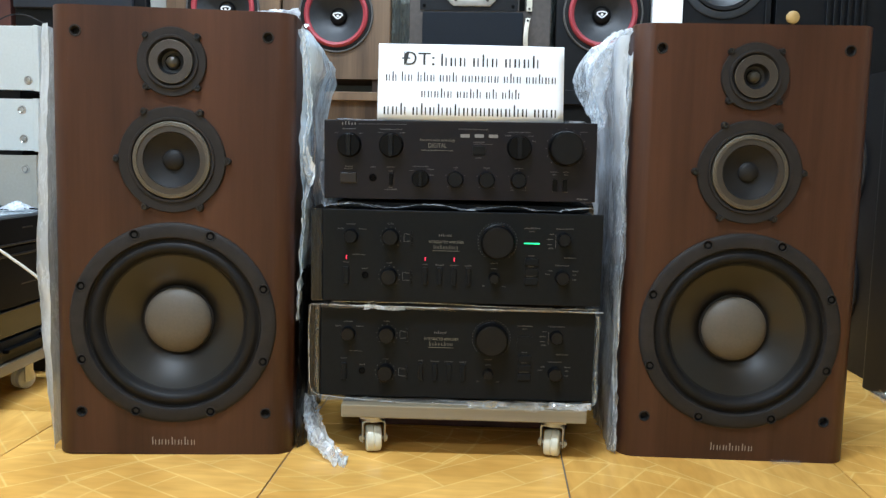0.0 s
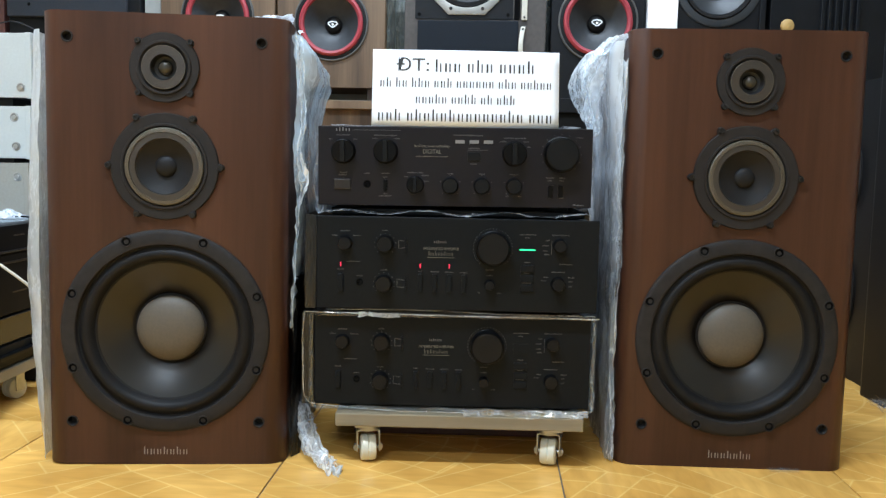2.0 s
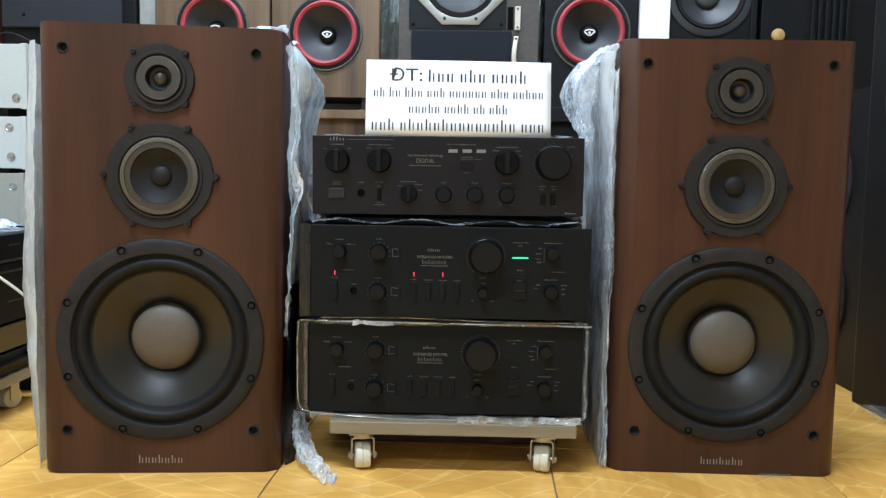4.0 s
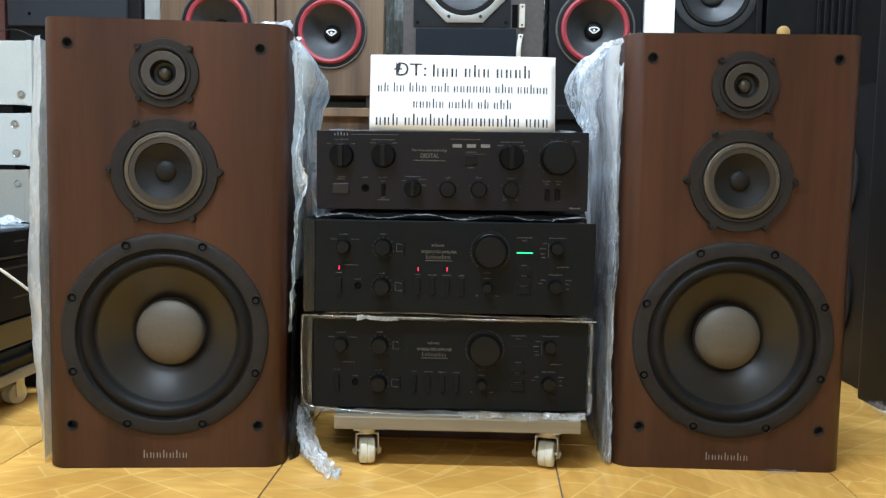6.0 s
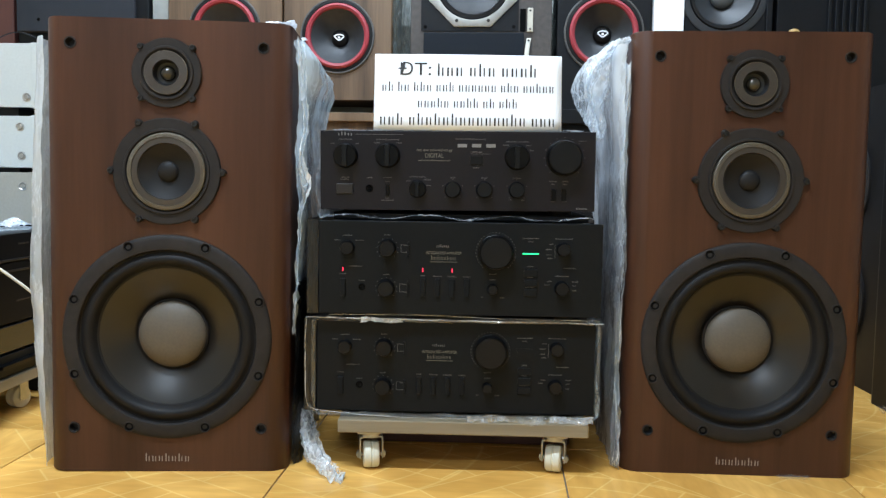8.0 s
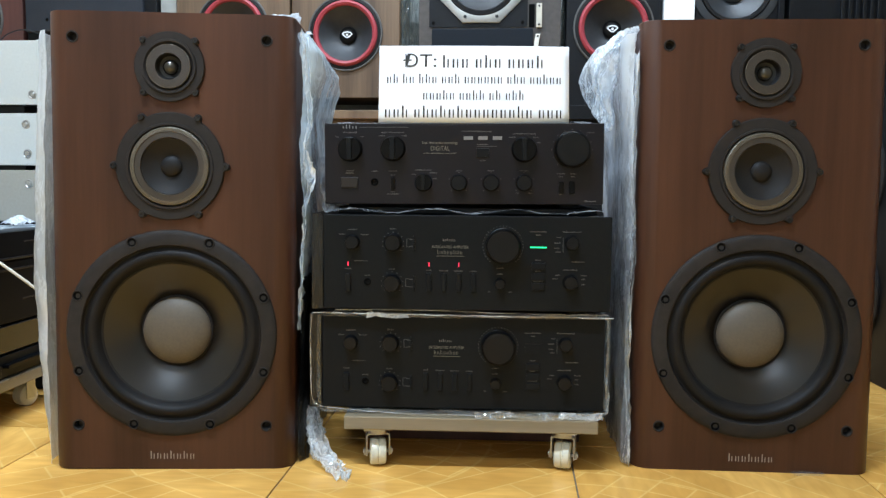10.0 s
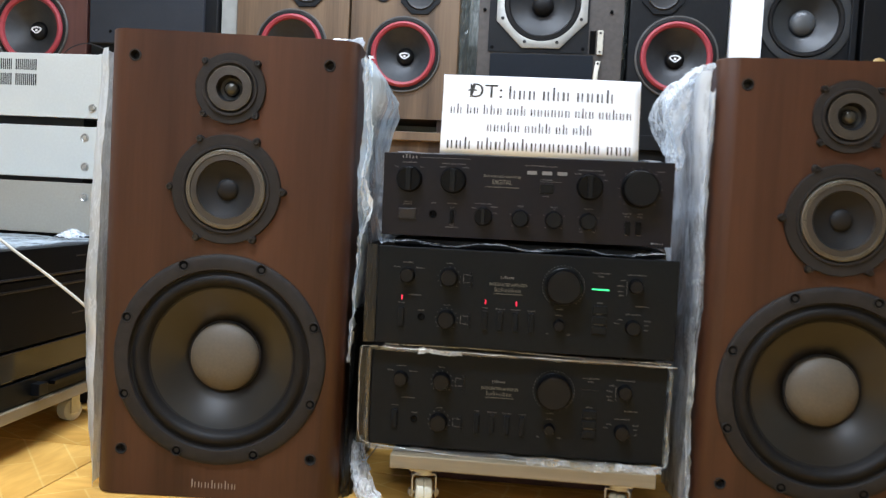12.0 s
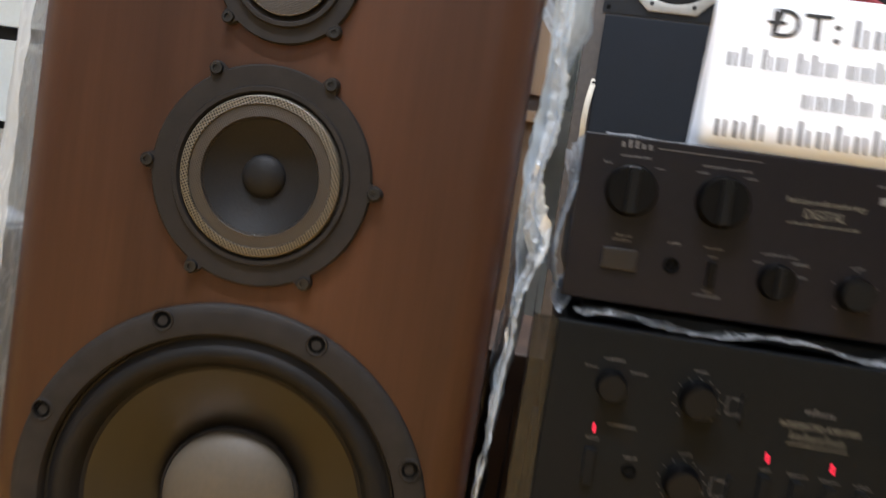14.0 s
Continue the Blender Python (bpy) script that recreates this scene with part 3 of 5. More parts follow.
TOP = pose(0.0400, 1.4500, 0.4785, 0, -0.35, 2.6)
MID = pose(0.0475, 1.4310, 0.3252, 0, 0, 2.6)
LOW = pose(0.0420, 1.4450, 0.1650, 0, 0, 2.6)


def digital_amp(m):
    amp = thing("amplifier", m, "brown black stereo amplifier with round selector knobs", "amplifier", "stack of amplifiers")
    amp_case(amp, 0.434, 0.125, 0.34, AMP_BROWN)
    for x, z, r, length, pointer in ((-0.177, 0.023, 0.0188, 0.012, True), (-0.110, 0.0235, 0.0188, 0.012, True), (0.094, 0.022, 0.0188, 0.012, True),
                                     (0.168, 0.022, 0.0275, 0.018, False), (-0.0625, -0.029, 0.0132, 0.011, True), (-0.007, -0.0295, 0.0125, 0.013, False),
                                     (0.043, -0.0295, 0.0125, 0.013, False), (0.094, -0.0295, 0.0122, 0.013, False)):
        knob(amp, x, z, r, length, pointer)
    part("button", box(-0.1912, -0.1648, -0.003, 0.001, -0.0372, -0.0210, 0.001), BUTTON, amp, "grey brown power button")
    part("button", box(0.020, 0.040, -0.002, 0.001, 0.010, 0.024, 0.0008), KNOB_FACE, amp)
    part("phone_jack", lathe([(0.0062, 0), (0.006, -0.001), (0.0045, -0.001), (0.004, 0.0), (0, 0.0)], -0.139, -0.0285, 20), HOLE, amp)
    part("lever_switch", box(-0.113, -0.107, -0.004, 0.001, -0.040, -0.021, 0.0008), KNOB, amp)
    for x in (0.152, 0.168):
        part("lever_switch", box(x - 0.004, x + 0.004, -0.003, 0.001, -0.046, -0.027, 0.0008), KNOB, amp)
    for x in (0.0075, 0.030, 0.0525):
        part("indicator", box(x - 0.0072, x + 0.0072, -0.0008, 0.001, 0.0372, 0.0425), LIGHT_GREY, amp, "pale grey indicator window")
    bm = bmesh.new()
    y = -0.0002
    glyph_bars(bm, -0.189, -0.164, 0.0545, 0.0058, 5, y, 3)
    part("maker_mark", bm, PRINT, amp)
    bm = bmesh.new()
    for x, z, width in ((-0.177, 0.0475, 0.022), (-0.197, 0.0410, 0.006), (-0.158, 0.0410, 0.006), (-0.110, 0.0475, 0.036), (-0.127, 0.0425, 0.009), (-0.092, 0.0425, 0.009),
                        (0.030, 0.0490, 0.028), (0.012, 0.0495, 0.03), (0.094, 0.0455, 0.036), (0.076, 0.0400, 0.010), (0.112, 0.0400, 0.008), (0.117, 0.0320, 0.006),
                        (0.030, 0.0290, 0.018), (0.030, 0.0045, 0.010), (0.196, 0.0475, 0.012), (-0.177, -0.0120, 0.012), (-0.178, -0.0155, 0.014), (-0.139, -0.0125, 0.009),
                        (-0.110, -0.0120, 0.014), (-0.110, -0.0182, 0.007), (-0.110, -0.0445, 0.007), (-0.110, -0.0480, 0.020), (-0.0625, -0.0105, 0.026), (-0.047, -0.0150, 0.012),
                        (-0.045, -0.0240, 0.008), (-0.077, -0.0170, 0.007), (-0.007, -0.0115, 0.009), (0.043, -0.0115, 0.010), (0.094, -0.0115, 0.014), (0.084, -0.046, 0.005),
                        (0.104, -0.046, 0.006), (0.151, -0.0160, 0.013), (0.170, -0.0160, 0.010), (0.151, -0.0205, 0.007), (0.170, -0.0205, 0.007), (0.151, -0.0475, 0.005), (0.170, -0.0475, 0.007)):
        glyph_bars(bm, x - width / 2, x + width / 2, z, 0.0021, max(3, round(width / 0.0016)), y, round(1e4 * (x + z)), 0.0002, 0.5)
    add_box(bm, -0.162, -0.086, y - 0.0002, y, 0.0562, 0.0568)
    add_box(bm, 0.020, 0.052, y - 0.0002, y, 0.0268, 0.0273)
    ticks(bm, 0.168, 0.022, 0.0315, 13, y)
    for x in (-0.007, 0.043, 0.094):
        ticks(bm, x, -0.0295, 0.0165, 5, y)
    tagged(part("printing", bm, PRINT_DIM, amp, "small dim grey print"), kind="stuff")
    glyph = bmesh.new()
    glyph_bars(glyph, 0.188, 0.206, -0.0590, 0.0030, 8, y, 9, 0.0002, 0.5)
    part("model_mark", glyph, PRINT, amp)
    words("Real time audio technology", 0.0058, pose(-0.0365, y, 0.0325), PRINT_GOLD, amp, "lettering", 0.056)
    words("DIGITAL", 0.0098, pose(-0.0365, y, 0.0235), PRINT_GOLD, amp, "lettering", 0.029)
    bm = glyph_bars(bmesh.new(), -0.062, -0.011, 0.0153, 0.0022, 34, y, 4, 0.0002, 0.5)
    part("caption", bm, PRINT_GOLD, amp)
    return amp


def black_amp(m, lit, label):
    amp = thing("amplifier", m, label, "amplifier", "stack of amplifiers")
    amp_case(amp, 0.445, 0.147, 0.36, AMP_BLACK)
    for x, z, r, length in ((-0.177, 0.031, 0.0108, 0.012), (-0.114, 0.031, 0.0130, 0.015), (-0.1155, -0.032, 0.0130, 0.015), (0.056, 0.027, 0.0265, 0.020),
                            (0.052, -0.031, 0.0078, 0.012), (0.161, 0.033, 0.0102, 0.012), (0.160, -0.028, 0.0108, 0.012)):
        knob(amp, x, z, r, length, False, KNOB_FACE)
    part("power_lever", box(-0.188, -0.180, -0.004, 0.001, -0.046, -0.018, 0.0008), AMP_BLACK, amp)
    part("phone_jack", lathe([(0.0056, 0), (0.0054, -0.0012), (0.004, -0.0012), (0.0035, 0.0), (0, 0.0)], -0.154, -0.031, 20), HOLE, amp)
    for x in (-0.058, -0.035, -0.012, 0.011):
        part("lever_switch", box(x - 0.0035, x + 0.0035, -0.004, 0.001, -0.044, -0.016, 0.0008), AMP_BLACK, amp)
    for z in (-0.004, -0.020, -0.035):
        part("button", box(0.1005, 0.1215, -0.0025, 0.001, z - 0.0055, z + 0.0055, 0.0008), AMP_BLACK, amp)
    for x, z in ((-0.0885, 0.030), (-0.0885, -0.032)):
        part("lever_switch", box(x + 0.0055, x + 0.0085, -0.003, 0.001, z - 0.011, z + 0.011, 0.0005), AMP_BLACK, amp)
    y = -0.0002
    bm = bmesh.new()
    for x, z, width in ((-0.177, 0.0495, 0.015), (-0.193, 0.0420, 0.010), (-0.158, 0.0420, 0.013), (-0.114, 0.0510, 0.010), (-0.1155, -0.0115, 0.010), (-0.184, -0.0115, 0.010), (-0.164, 0.0010, 0.021),
                        (-0.154, -0.0215, 0.010), (-0.058, -0.0125, 0.008), (-0.035, -0.0130, 0.014), (-0.012, -0.0132, 0.014), (0.011, -0.0134, 0.012), (0.1105, 0.0490, 0.026), (0.1105, 0.0440, 0.008),
                        (0.162, 0.0490, 0.028), (0.142, 0.0405, 0.007), (0.139, 0.0320, 0.010), (0.139, 0.0240, 0.008), (0.141, 0.0180, 0.008), (0.172, 0.0030, 0.020), (0.160, -0.0095, 0.022), (0.141, -0.0180, 0.008),
                        (0.137, -0.0235, 0.008), (0.181, -0.0180, 0.010), (0.180, -0.0240, 0.006), (0.180, -0.0320, 0.006), (0.052, -0.0080, 0.012), (0.052, -0.0170, 0.010), (0.036, -0.0450, 0.004), (0.068, -0.0450, 0.007),
                        (0.1105, 0.0050, 0.009), (0.1105, -0.0120, 0.009), (0.1105, -0.0275, 0.015), (-0.085, 0.0350, 0.006), (-0.085, 0.0240, 0.006), (-0.086, -0.0270, 0.006), (-0.086, -0.0390, 0.006)):
        glyph_bars(bm, x - width / 2, x + width / 2, z, 0.0020, max(3, round(width / 0.0016)), y, round(1e4 * (x + 2 * z)), 0.0002, 0.5)
    for x, z in ((-0.114, 0.030), (-0.1155, -0.032)):
        ticks(bm, x, z, 0.0168, 11, y)
        add_box(bm, x + 0.0210, x + 0.0216, y - 0.0002, y, z - 0.006, z + 0.007)
        for dz in (-0.006, 0.0065):
            add_box(bm, x + 0.0210, x + 0.0265, y - 0.0002, y, z + dz, z + dz + 0.0005)
    ticks(bm, 0.056, 0.027, 0.0310, 31, y, -50, 280)
    add_box(bm, 0.148, 0.1485, y - 0.0002, y, 0.019, 0.041)
    tagged(part("printing", bm, PRINT_DIM, amp, "small dim grey print"), kind="stuff")
    part("maker_mark", glyph_bars(bmesh.new(), -0.037, -0.016, 0.0335, 0.0048, 7, y, 8, 0.0002, 0.3), PRINT, amp)
    words("INTEGRATED AMPLIFIER", 0.0062, pose(-0.0255, y, 0.0245), PRINT_GOLD, amp, "lettering", 0.056)
    part("model_mark", glyph_bars(bmesh.new(), -0.0455, -0.0055, 0.0135, 0.0070, 8, y, 12, 0.0002, 0.15), PRINT_GOLD, amp)
    part("rule", box(-0.047, -0.004, y - 0.0002, y, 0.0103, 0.0110), PRINT_GOLD, amp)
    if lit:
        for x in (-0.184, -0.058, -0.012):
            part("power_light", box(x - 0.0006, x + 0.0006, -0.0012, 0, -0.0060, 0.0003), RED_LED, amp, "glowing red light")
        part("selector_light", box(0.098, 0.123, -0.0012, 0, 0.0248, 0.0266), GREEN_LED, amp, "glowing green bar")
    else:
        part("selector_window", box(0.098, 0.123, -0.0012, 0, 0.0158, 0.0326), AMP_BLACK, amp)
    return amp


digital_amp(TOP)
black_amp(MID, True, "black stereo amplifier with glowing red and green lights")
black_amp(LOW, False, "black stereo amplifier, switched off, wrapped in clear film")


def trolley(m):
    tr = thing("trolley", m, "pale board trolley on four ivory castors", "trolley")
    part("board", box(-0.2, 0.2, 0, 0.36, 0.0645, 0.0860, 0.002), BOARD, tr)
    for x, y, turn in ((-0.149, 0.028, 12), (0.149, 0.030, -14), (-0.149, 0.33, 20), (0.149, 0.33, 5)):
        at = pose(x, y, 0, 0, 0, turn)
        cas = part("castor", box(-0.024, 0.024, -0.02, 0.02, 0.0610, 0.0644, 0.0006), STEEL, tr, "zinc castor with an ivory wheel", at=at)
        bm = bmesh.new()
        for s in (-1, 1):
            add_box(bm, s * 0.0182 - 0.0011, s * 0.0182 + 0.0011, -0.008, 0.008, 0.0165, 0.0505, 0.0004)
            add_box(bm, s * 0.0168 - 0.0018, s * 0.0168 + 0.0018, -0.008, 0.008, 0.0495, 0.0525, 0.0008)
        add_box(bm, -0.0165, 0.0165, -0.009, 0.009, 0.0512, 0.0534, 0.0005)
        part("fork", bm, STEEL, cas, smooth=True)
        race = tube([(0, 0, 0.0530), (0, 0, 0.0552), (0, 0, 0.0556), (0, 0, 0.0606)], 0.0165, 24)
        part("swivel_race", race, STEEL, cas, smooth=True)
        bm = tube([(-0.024, 0, 0.0225), (0.024, 0, 0.0225)], 0.0032, 8)
        for q in (-1, 1):
            add_box(bm, q * 0.0212 - 0.0015, q * 0.0212 + 0.0015, -0.0055, 0.0055, 0.0170, 0.0280, 0.0012)
        part("axle", bm, STEEL, cas)
        bm = bmesh.new()
        add_lathe(bm, [(0.008, -0.013), (0.019, -0.0125), (0.0212, -0.0105), (0.0222, -0.002), (0.0208, 0), (0.0222, 0.002), (0.0212, 0.0105), (0.019, 0.0125), (0.008, 0.013), (0, 0.013)], 0, 0, 32)
        bmesh.ops.rotate(bm, verts=bm.verts, cent=(0, 0, 0), matrix=Matrix.Rotation(radians(90), 3, "Z"))
        bmesh.ops.translate(bm, verts=bm.verts, vec=(0, 0, 0.0223))
        part("wheel", bm, WHEEL, cas, smooth=True)
    return tr


trolley(pose(0.056, 1.4310, GROUND, 0, 0, 2.2))


tagged(part("wooden_block", box(-0.19, 0.19, 0.165, 0.29, 0, 0.054, 0.003), RED_WOOD, at=pose(0.056, 1.4310, GROUND, 0, 0, 2.2)), "low dark red wooden block on the floor under the trolley", "wooden block")


# ---- the sign on the top amplifier ----
def print_line(bm, x0, x1, z0, height, counts, seed):
    """A line of print as plain bars, a thick and a thin upright by turns, word by word."""
    rng = random.Random(seed)
    pitch = (x1 - x0) / (sum(counts) + 0.45 * (len(counts) - 1))
    t, low = 0.0003, height * 0.68
    x = x0
    for n in counts:
        for k in range(n):
            tall = height if rng.random() < 0.3 else low
            add_box(bm, x + pitch * 0.12, x + pitch * 0.31, -t, 0, z0, z0 + tall)
            add_box(bm, x + pitch * 0.58, x + pitch * 0.72, -t, 0, z0, z0 + low)
            x += pitch
        x += pitch * 0.45
    return bm


def paper_sign(m):
    sg = thing("paper_sign", m, "folded white paper sign with black lines of print", "sign")
    bend = lambda x: 0.006 * math.sin((x / 0.297 + 0.5) * math.pi) - 0.003

    def front(u, v):
        x = (u - 0.5) * 0.297
        return (x, -bend(x) + 0.018 * v, v * 0.121)

    def rear(u, v):
        x = (u - 0.5) * 0.297
        return (x, -bend(x) + 0.018 + 0.030 * (1 - v), v * 0.121)

    bm = sheet(front, 24, 6)
    ob = part("front_leaf", bm, PAPER, sg, smooth=True)
    ob.modifiers.new("thickness", "SOLIDIFY").thickness = 0.0006
    ob = part("rear_leaf", sheet(rear, 24, 6), PAPER, sg, smooth=True)
    ob.modifiers.new("thickness", "SOLIDIFY").thickness = 0.0006
    bm = bmesh.new()
    for x0, x1, z0, hh, n, seed in ((-0.050, 0.111, 0.0865, 0.0200, [3, 3, 4], 21), (-0.137, 0.138, 0.0620, 0.0150, [2, 2, 3, 3, 6, 3, 5], 22), (-0.080, 0.080, 0.0365, 0.0150, [5, 4, 2, 3], 23), (-0.140, 0.140, 0.0085, 0.0185, [3, 14, 3], 24)):
        print_line(bm, x0, x1, z0, hh, n, seed)
    ob = words("\u0110T:", 0.0290, pose(-0.084, 0, 0.0965), INK, sg, "heading", 0.052)
    ob.data.transform(ob.matrix_basis)
    ob.matrix_basis = Matrix()
    for v in ob.data.vertices:
        v.co.y += -bend(v.co.x) + 0.018 * v.co.z / 0.121 - 0.0006
    for v in bm.verts:
        v.co.y += -bend(v.co.x) + 0.018 * v.co.z / 0.121 - 0.0006
    tagged(part("printing", bm, INK, sg, "black bars of print"), kind="stuff")
    return sg


paper_sign(pose(0.0545, 1.4560, 0.5415, 0, 0, 3.5))


# ---- loudspeakers along the back ----
def woofer(parent, x, z, r, kind, y=0.0):
    if kind == "red":
        w = part("woofer", lathe([(r, y + 0.002), (r, y - 0.006), (r * 0.985, y - 0.008), (r * 0.96, y - 0.008), (r * 0.95, y - 0.006)], x, z, 64), RIM_GREY, parent, "woofer with a red foam surround", smooth=True)
        part("gasket", lathe([(r * 0.955, y - 0.006), (r * 0.94, y - 0.0075), (r * 0.875, y - 0.0075), (r * 0.865, y - 0.004)], x, z, 64), RUBBER, w, smooth=True)
        part("surround", lathe([(r * 0.87, y - 0.004), (r * 0.85, y - 0.012), (r * 0.80, y - 0.016), (r * 0.74, y - 0.012), (r * 0.72, y - 0.002)], x, z, 64), RED_FOAM, w, "red foam roll", smooth=True)
        part("cone", lathe([(r * 0.725, y - 0.003), (r * 0.5, y + 0.026), (r * 0.2, y + 0.052), (0, y + 0.052)], x, z, 64), WOOFER_BLACK, w, smooth=True)
        part("dust_cap", lathe([(r * 0.235, y + 0.048)] + [(r * 0.23 * math.cos(a), y + 0.046 - 0.016 * math.sin(a)) for a in (math.pi / 2 * k / 6 for k in range(6))] + [(0, y + 0.030)], x, z, 40), RUBBER, w, smooth=True)
        bm = bmesh.new()
        s = r * 0.115
        pts = [(-1.15, 0.2), (-0.8, 0.55), (0, 0.7), (0.8, 0.55), (1.15, 0.2), (0.32, -0.5), (0, -0.62), (-0.32, -0.5)]
        for (ax, az), (bx, bz) in zip(pts, pts[1:] + pts[:1]):
            va = Vector((x + ax * s, y + 0.0285, z + az * s))
            vb = Vector((x + bx * s, y + 0.0285, z + bz * s))
            side = (vb - va).cross(Vector((0, 1, 0))).normalized() * s * 0.13
            bm.faces.new([bm.verts.new(q) for q in (va - side, vb - side, vb + side, va + side)])
        add_lathe(bm, [(s * 0.28, y + 0.0285), (0, y + 0.0283)], x, z, 12)
        ext = bmesh.ops.extrude_face_region(bm, geom=list(bm.faces))
        bmesh.ops.translate(bm, verts=[g for g in ext["geom"] if isinstance(g, bmesh.types.BMVert)], vec=(0, 0.003, 0))
        part("emblem", bm, WHITE_PANEL, w, "white outline emblem")
    elif kind == "grey":
        w = part("woofer", lathe([(r, y + 0.002), (r, y - 0.004), (r * 0.97, y - 0.006), (r * 0.83, y - 0.005), (r * 0.82, y)], x, z, 64), CONE_GREY, parent, "woofer with a pale grey cone", smooth=True)
        part("surround", lathe([(r * 0.83, y), (r * 0.80, y - 0.009), (r * 0.74, y - 0.008), (r * 0.70, y + 0.004)], x, z, 64), RUBBER, w, smooth=True)
        part("cone", lathe([(r * 0.705, y + 0.002), (r * 0.25, y + 0.05), (0, y + 0.05)], x, z, 64), CONE_GREY, w, smooth=True)
        part("dust_cap", lathe([(r * 0.29 * math.cos(a), y + 0.042 - 0.022 * math.sin(a)) for a in (math.pi / 2 * k / 7 for k in range(7))] + [(0, y + 0.02)], x, z, 40), CAP_GREY, w, "pale grey dust cap", smooth=True)
    else:
        w = part("woofer", lathe([(r, y + 0.002), (r, y - 0.005), (r * 0.97, y - 0.007), (r * 0.88, y - 0.006), (r * 0.86, y)], x, z, 56), CAST, parent, smooth=True)
        part("surround", lathe([(r * 0.865, y), (r * 0.82, y - 0.008), (r * 0.76, y - 0.006), (r * 0.72, y + 0.003)], x, z, 56), RUBBER, w, smooth=True)
        part("cone", lathe([(r * 0.725, y + 0.002), (r * 0.28, y + 0.035), (0, y + 0.035)], x, z, 56), DARK_CONE, w, smooth=True)
        part("dust_cap", lathe([(r * 0.3 * math.cos(a), y + 0.03 - 0.016 * math.sin(a)) for a in (math.pi / 2 * k / 6 for k in range(6))] + [(0, y + 0.014)], x, z, 32), DARK_CONE, w, smooth=True)
    return w


def octagon_mid(parent, x, z, r):
    pts = []
    for k in range(48):
        a = 2 * math.pi * k / 48
        q = (a + math.pi / 8) % (math.pi / 4) - math.pi / 8
        pts.append((r * math.cos(a) / math.cos(q) * 0.98, r * math.sin(a) / math.cos(q) * 0.98))
    md = part("midrange", disc_frame(pts, r * 0.8, -0.006, 0.002, x, z), BLACK_PAINT, parent, "black eight-sided midrange driver", smooth=True)
    part("cone", lathe([(r * 0.81, -0.002), (r * 0.72, -0.008), (r * 0.6, -0.004), (0, -0.012)], x, z, 40), DARK_CONE, md, smooth=True)


def back_speaker(m, w, h, d, mat, label, group, wood_holes=()):
    sp = thing("loudspeaker", m, label, "loudspeaker", group)
    part("body", cabinet(w, h, d, 0.004, list(wood_holes)), mat, sp, smooth=True)
    return sp


HIGH = 0.755
ROW = "loudspeakers along the back wall"
BY = 3.195
SHELF = 0.728


def red_woofer_speaker(x, y, w, zc, mat, label, turn=0.0, mid=(0.055, 0.175), dx=0.0, r=0.136, base=SHELF):
    sp = back_speaker(pose(x, y, base, 0, 0, turn), w, 0.62, 0.3, mat, label, ROW, [(dx, zc - base, r * 0.93)])
    woofer(sp, dx, zc - base, r, "red")
    octagon_mid(sp, dx + mid[0], zc - base + mid[1] + 0.04, 0.073)
    part("tweeter", lathe([(0.04, 0.001), (0.04, -0.003), (0.032, -0.004), (0.012, 0.008), (0, 0.004)], dx - 0.08, zc - base + 0.225, 32), RUBBER, sp, smooth=True)
    return sp


red_woofer_speaker(-1.950, BY, 0.455, 1.045, RED_WOOD, "dark red loudspeaker with a red-ringed woofer", r=0.152)
red_woofer_speaker(-0.918, BY, 0.425, 1.003, OAK_BACK, "yellow brown loudspeaker with a red-ringed woofer", base=HIGH)
red_woofer_speaker(-0.500, BY, 0.396, 0.984, OAK_BACK, "yellow brown loudspeaker with a red-ringed woofer", base=HIGH)
red_woofer_speaker(0.457, BY, 0.33, 0.999, BLACK_PAINT, "black loudspeaker with a red-ringed woofer", mid=(-0.055, 0.175), r=0.141)

# grille-covered speaker
sp = back_speaker(pose(-1.455, BY, SHELF), 0.50, 0.62, 0.3, BLACK_PAINT, "black loudspeaker behind a blue black cloth grille", ROW)
gr = part("grille", box(-0.245, 0.205, -0.022, -0.001, 0.265, 0.605, 0.004), GRILLE, sp, "blue black cloth grille")
part("peg", lathe([(0.006, -0.0225), (0.005, -0.024), (0, -0.024)], -0.16, 0.31, 12), HOLE, gr)

# floor-standing speaker with the silver frame
RISE = SHELF - GROUND
sp = back_speaker(pose(0.020, BY, GROUND), 0.507, 0.66 + RISE, 0.32, DUSTY_BAFFLE, "dusty grey brown loudspeaker with a silver-framed woofer", ROW, [(-0.03, 0.447 + RISE, 0.135)])
part("dark_panel", plate_with_holes(bmesh.new(), -0.215, 0.135, 0.275 + RISE, 0.60 + RISE, -0.004, [(-0.03, 0.447 + RISE, 0.137)]), BLACK_PAINT, sp)
pts = []
for k in range(64):
    a = 2 * math.pi * k / 64
    q = (a + math.pi / 8) % (math.pi / 4) - math.pi / 8
    pts.append((0.158 * math.cos(a) / math.cos(q), 0.158 * math.sin(a) / math.cos(q)))
wf = part("woofer", disc_frame(pts, 0.134, -0.012, 0.002, -0.03, 0.447 + RISE), CAST_SILVER, sp, "woofer in an eight-sided silver frame", smooth=True)
part("surround", lathe([(0.135, -0.004), (0.130, -0.011), (0.118, -0.012), (0.112, 0)], -0.03, 0.447 + RISE, 64), RUBBER, wf, smooth=True)
part("cone", lathe([(0.113, -0.002), (0.04, 0.045), (0, 0.045)], -0.03, 0.447 + RISE, 64), DARK_CONE, wf, smooth=True)
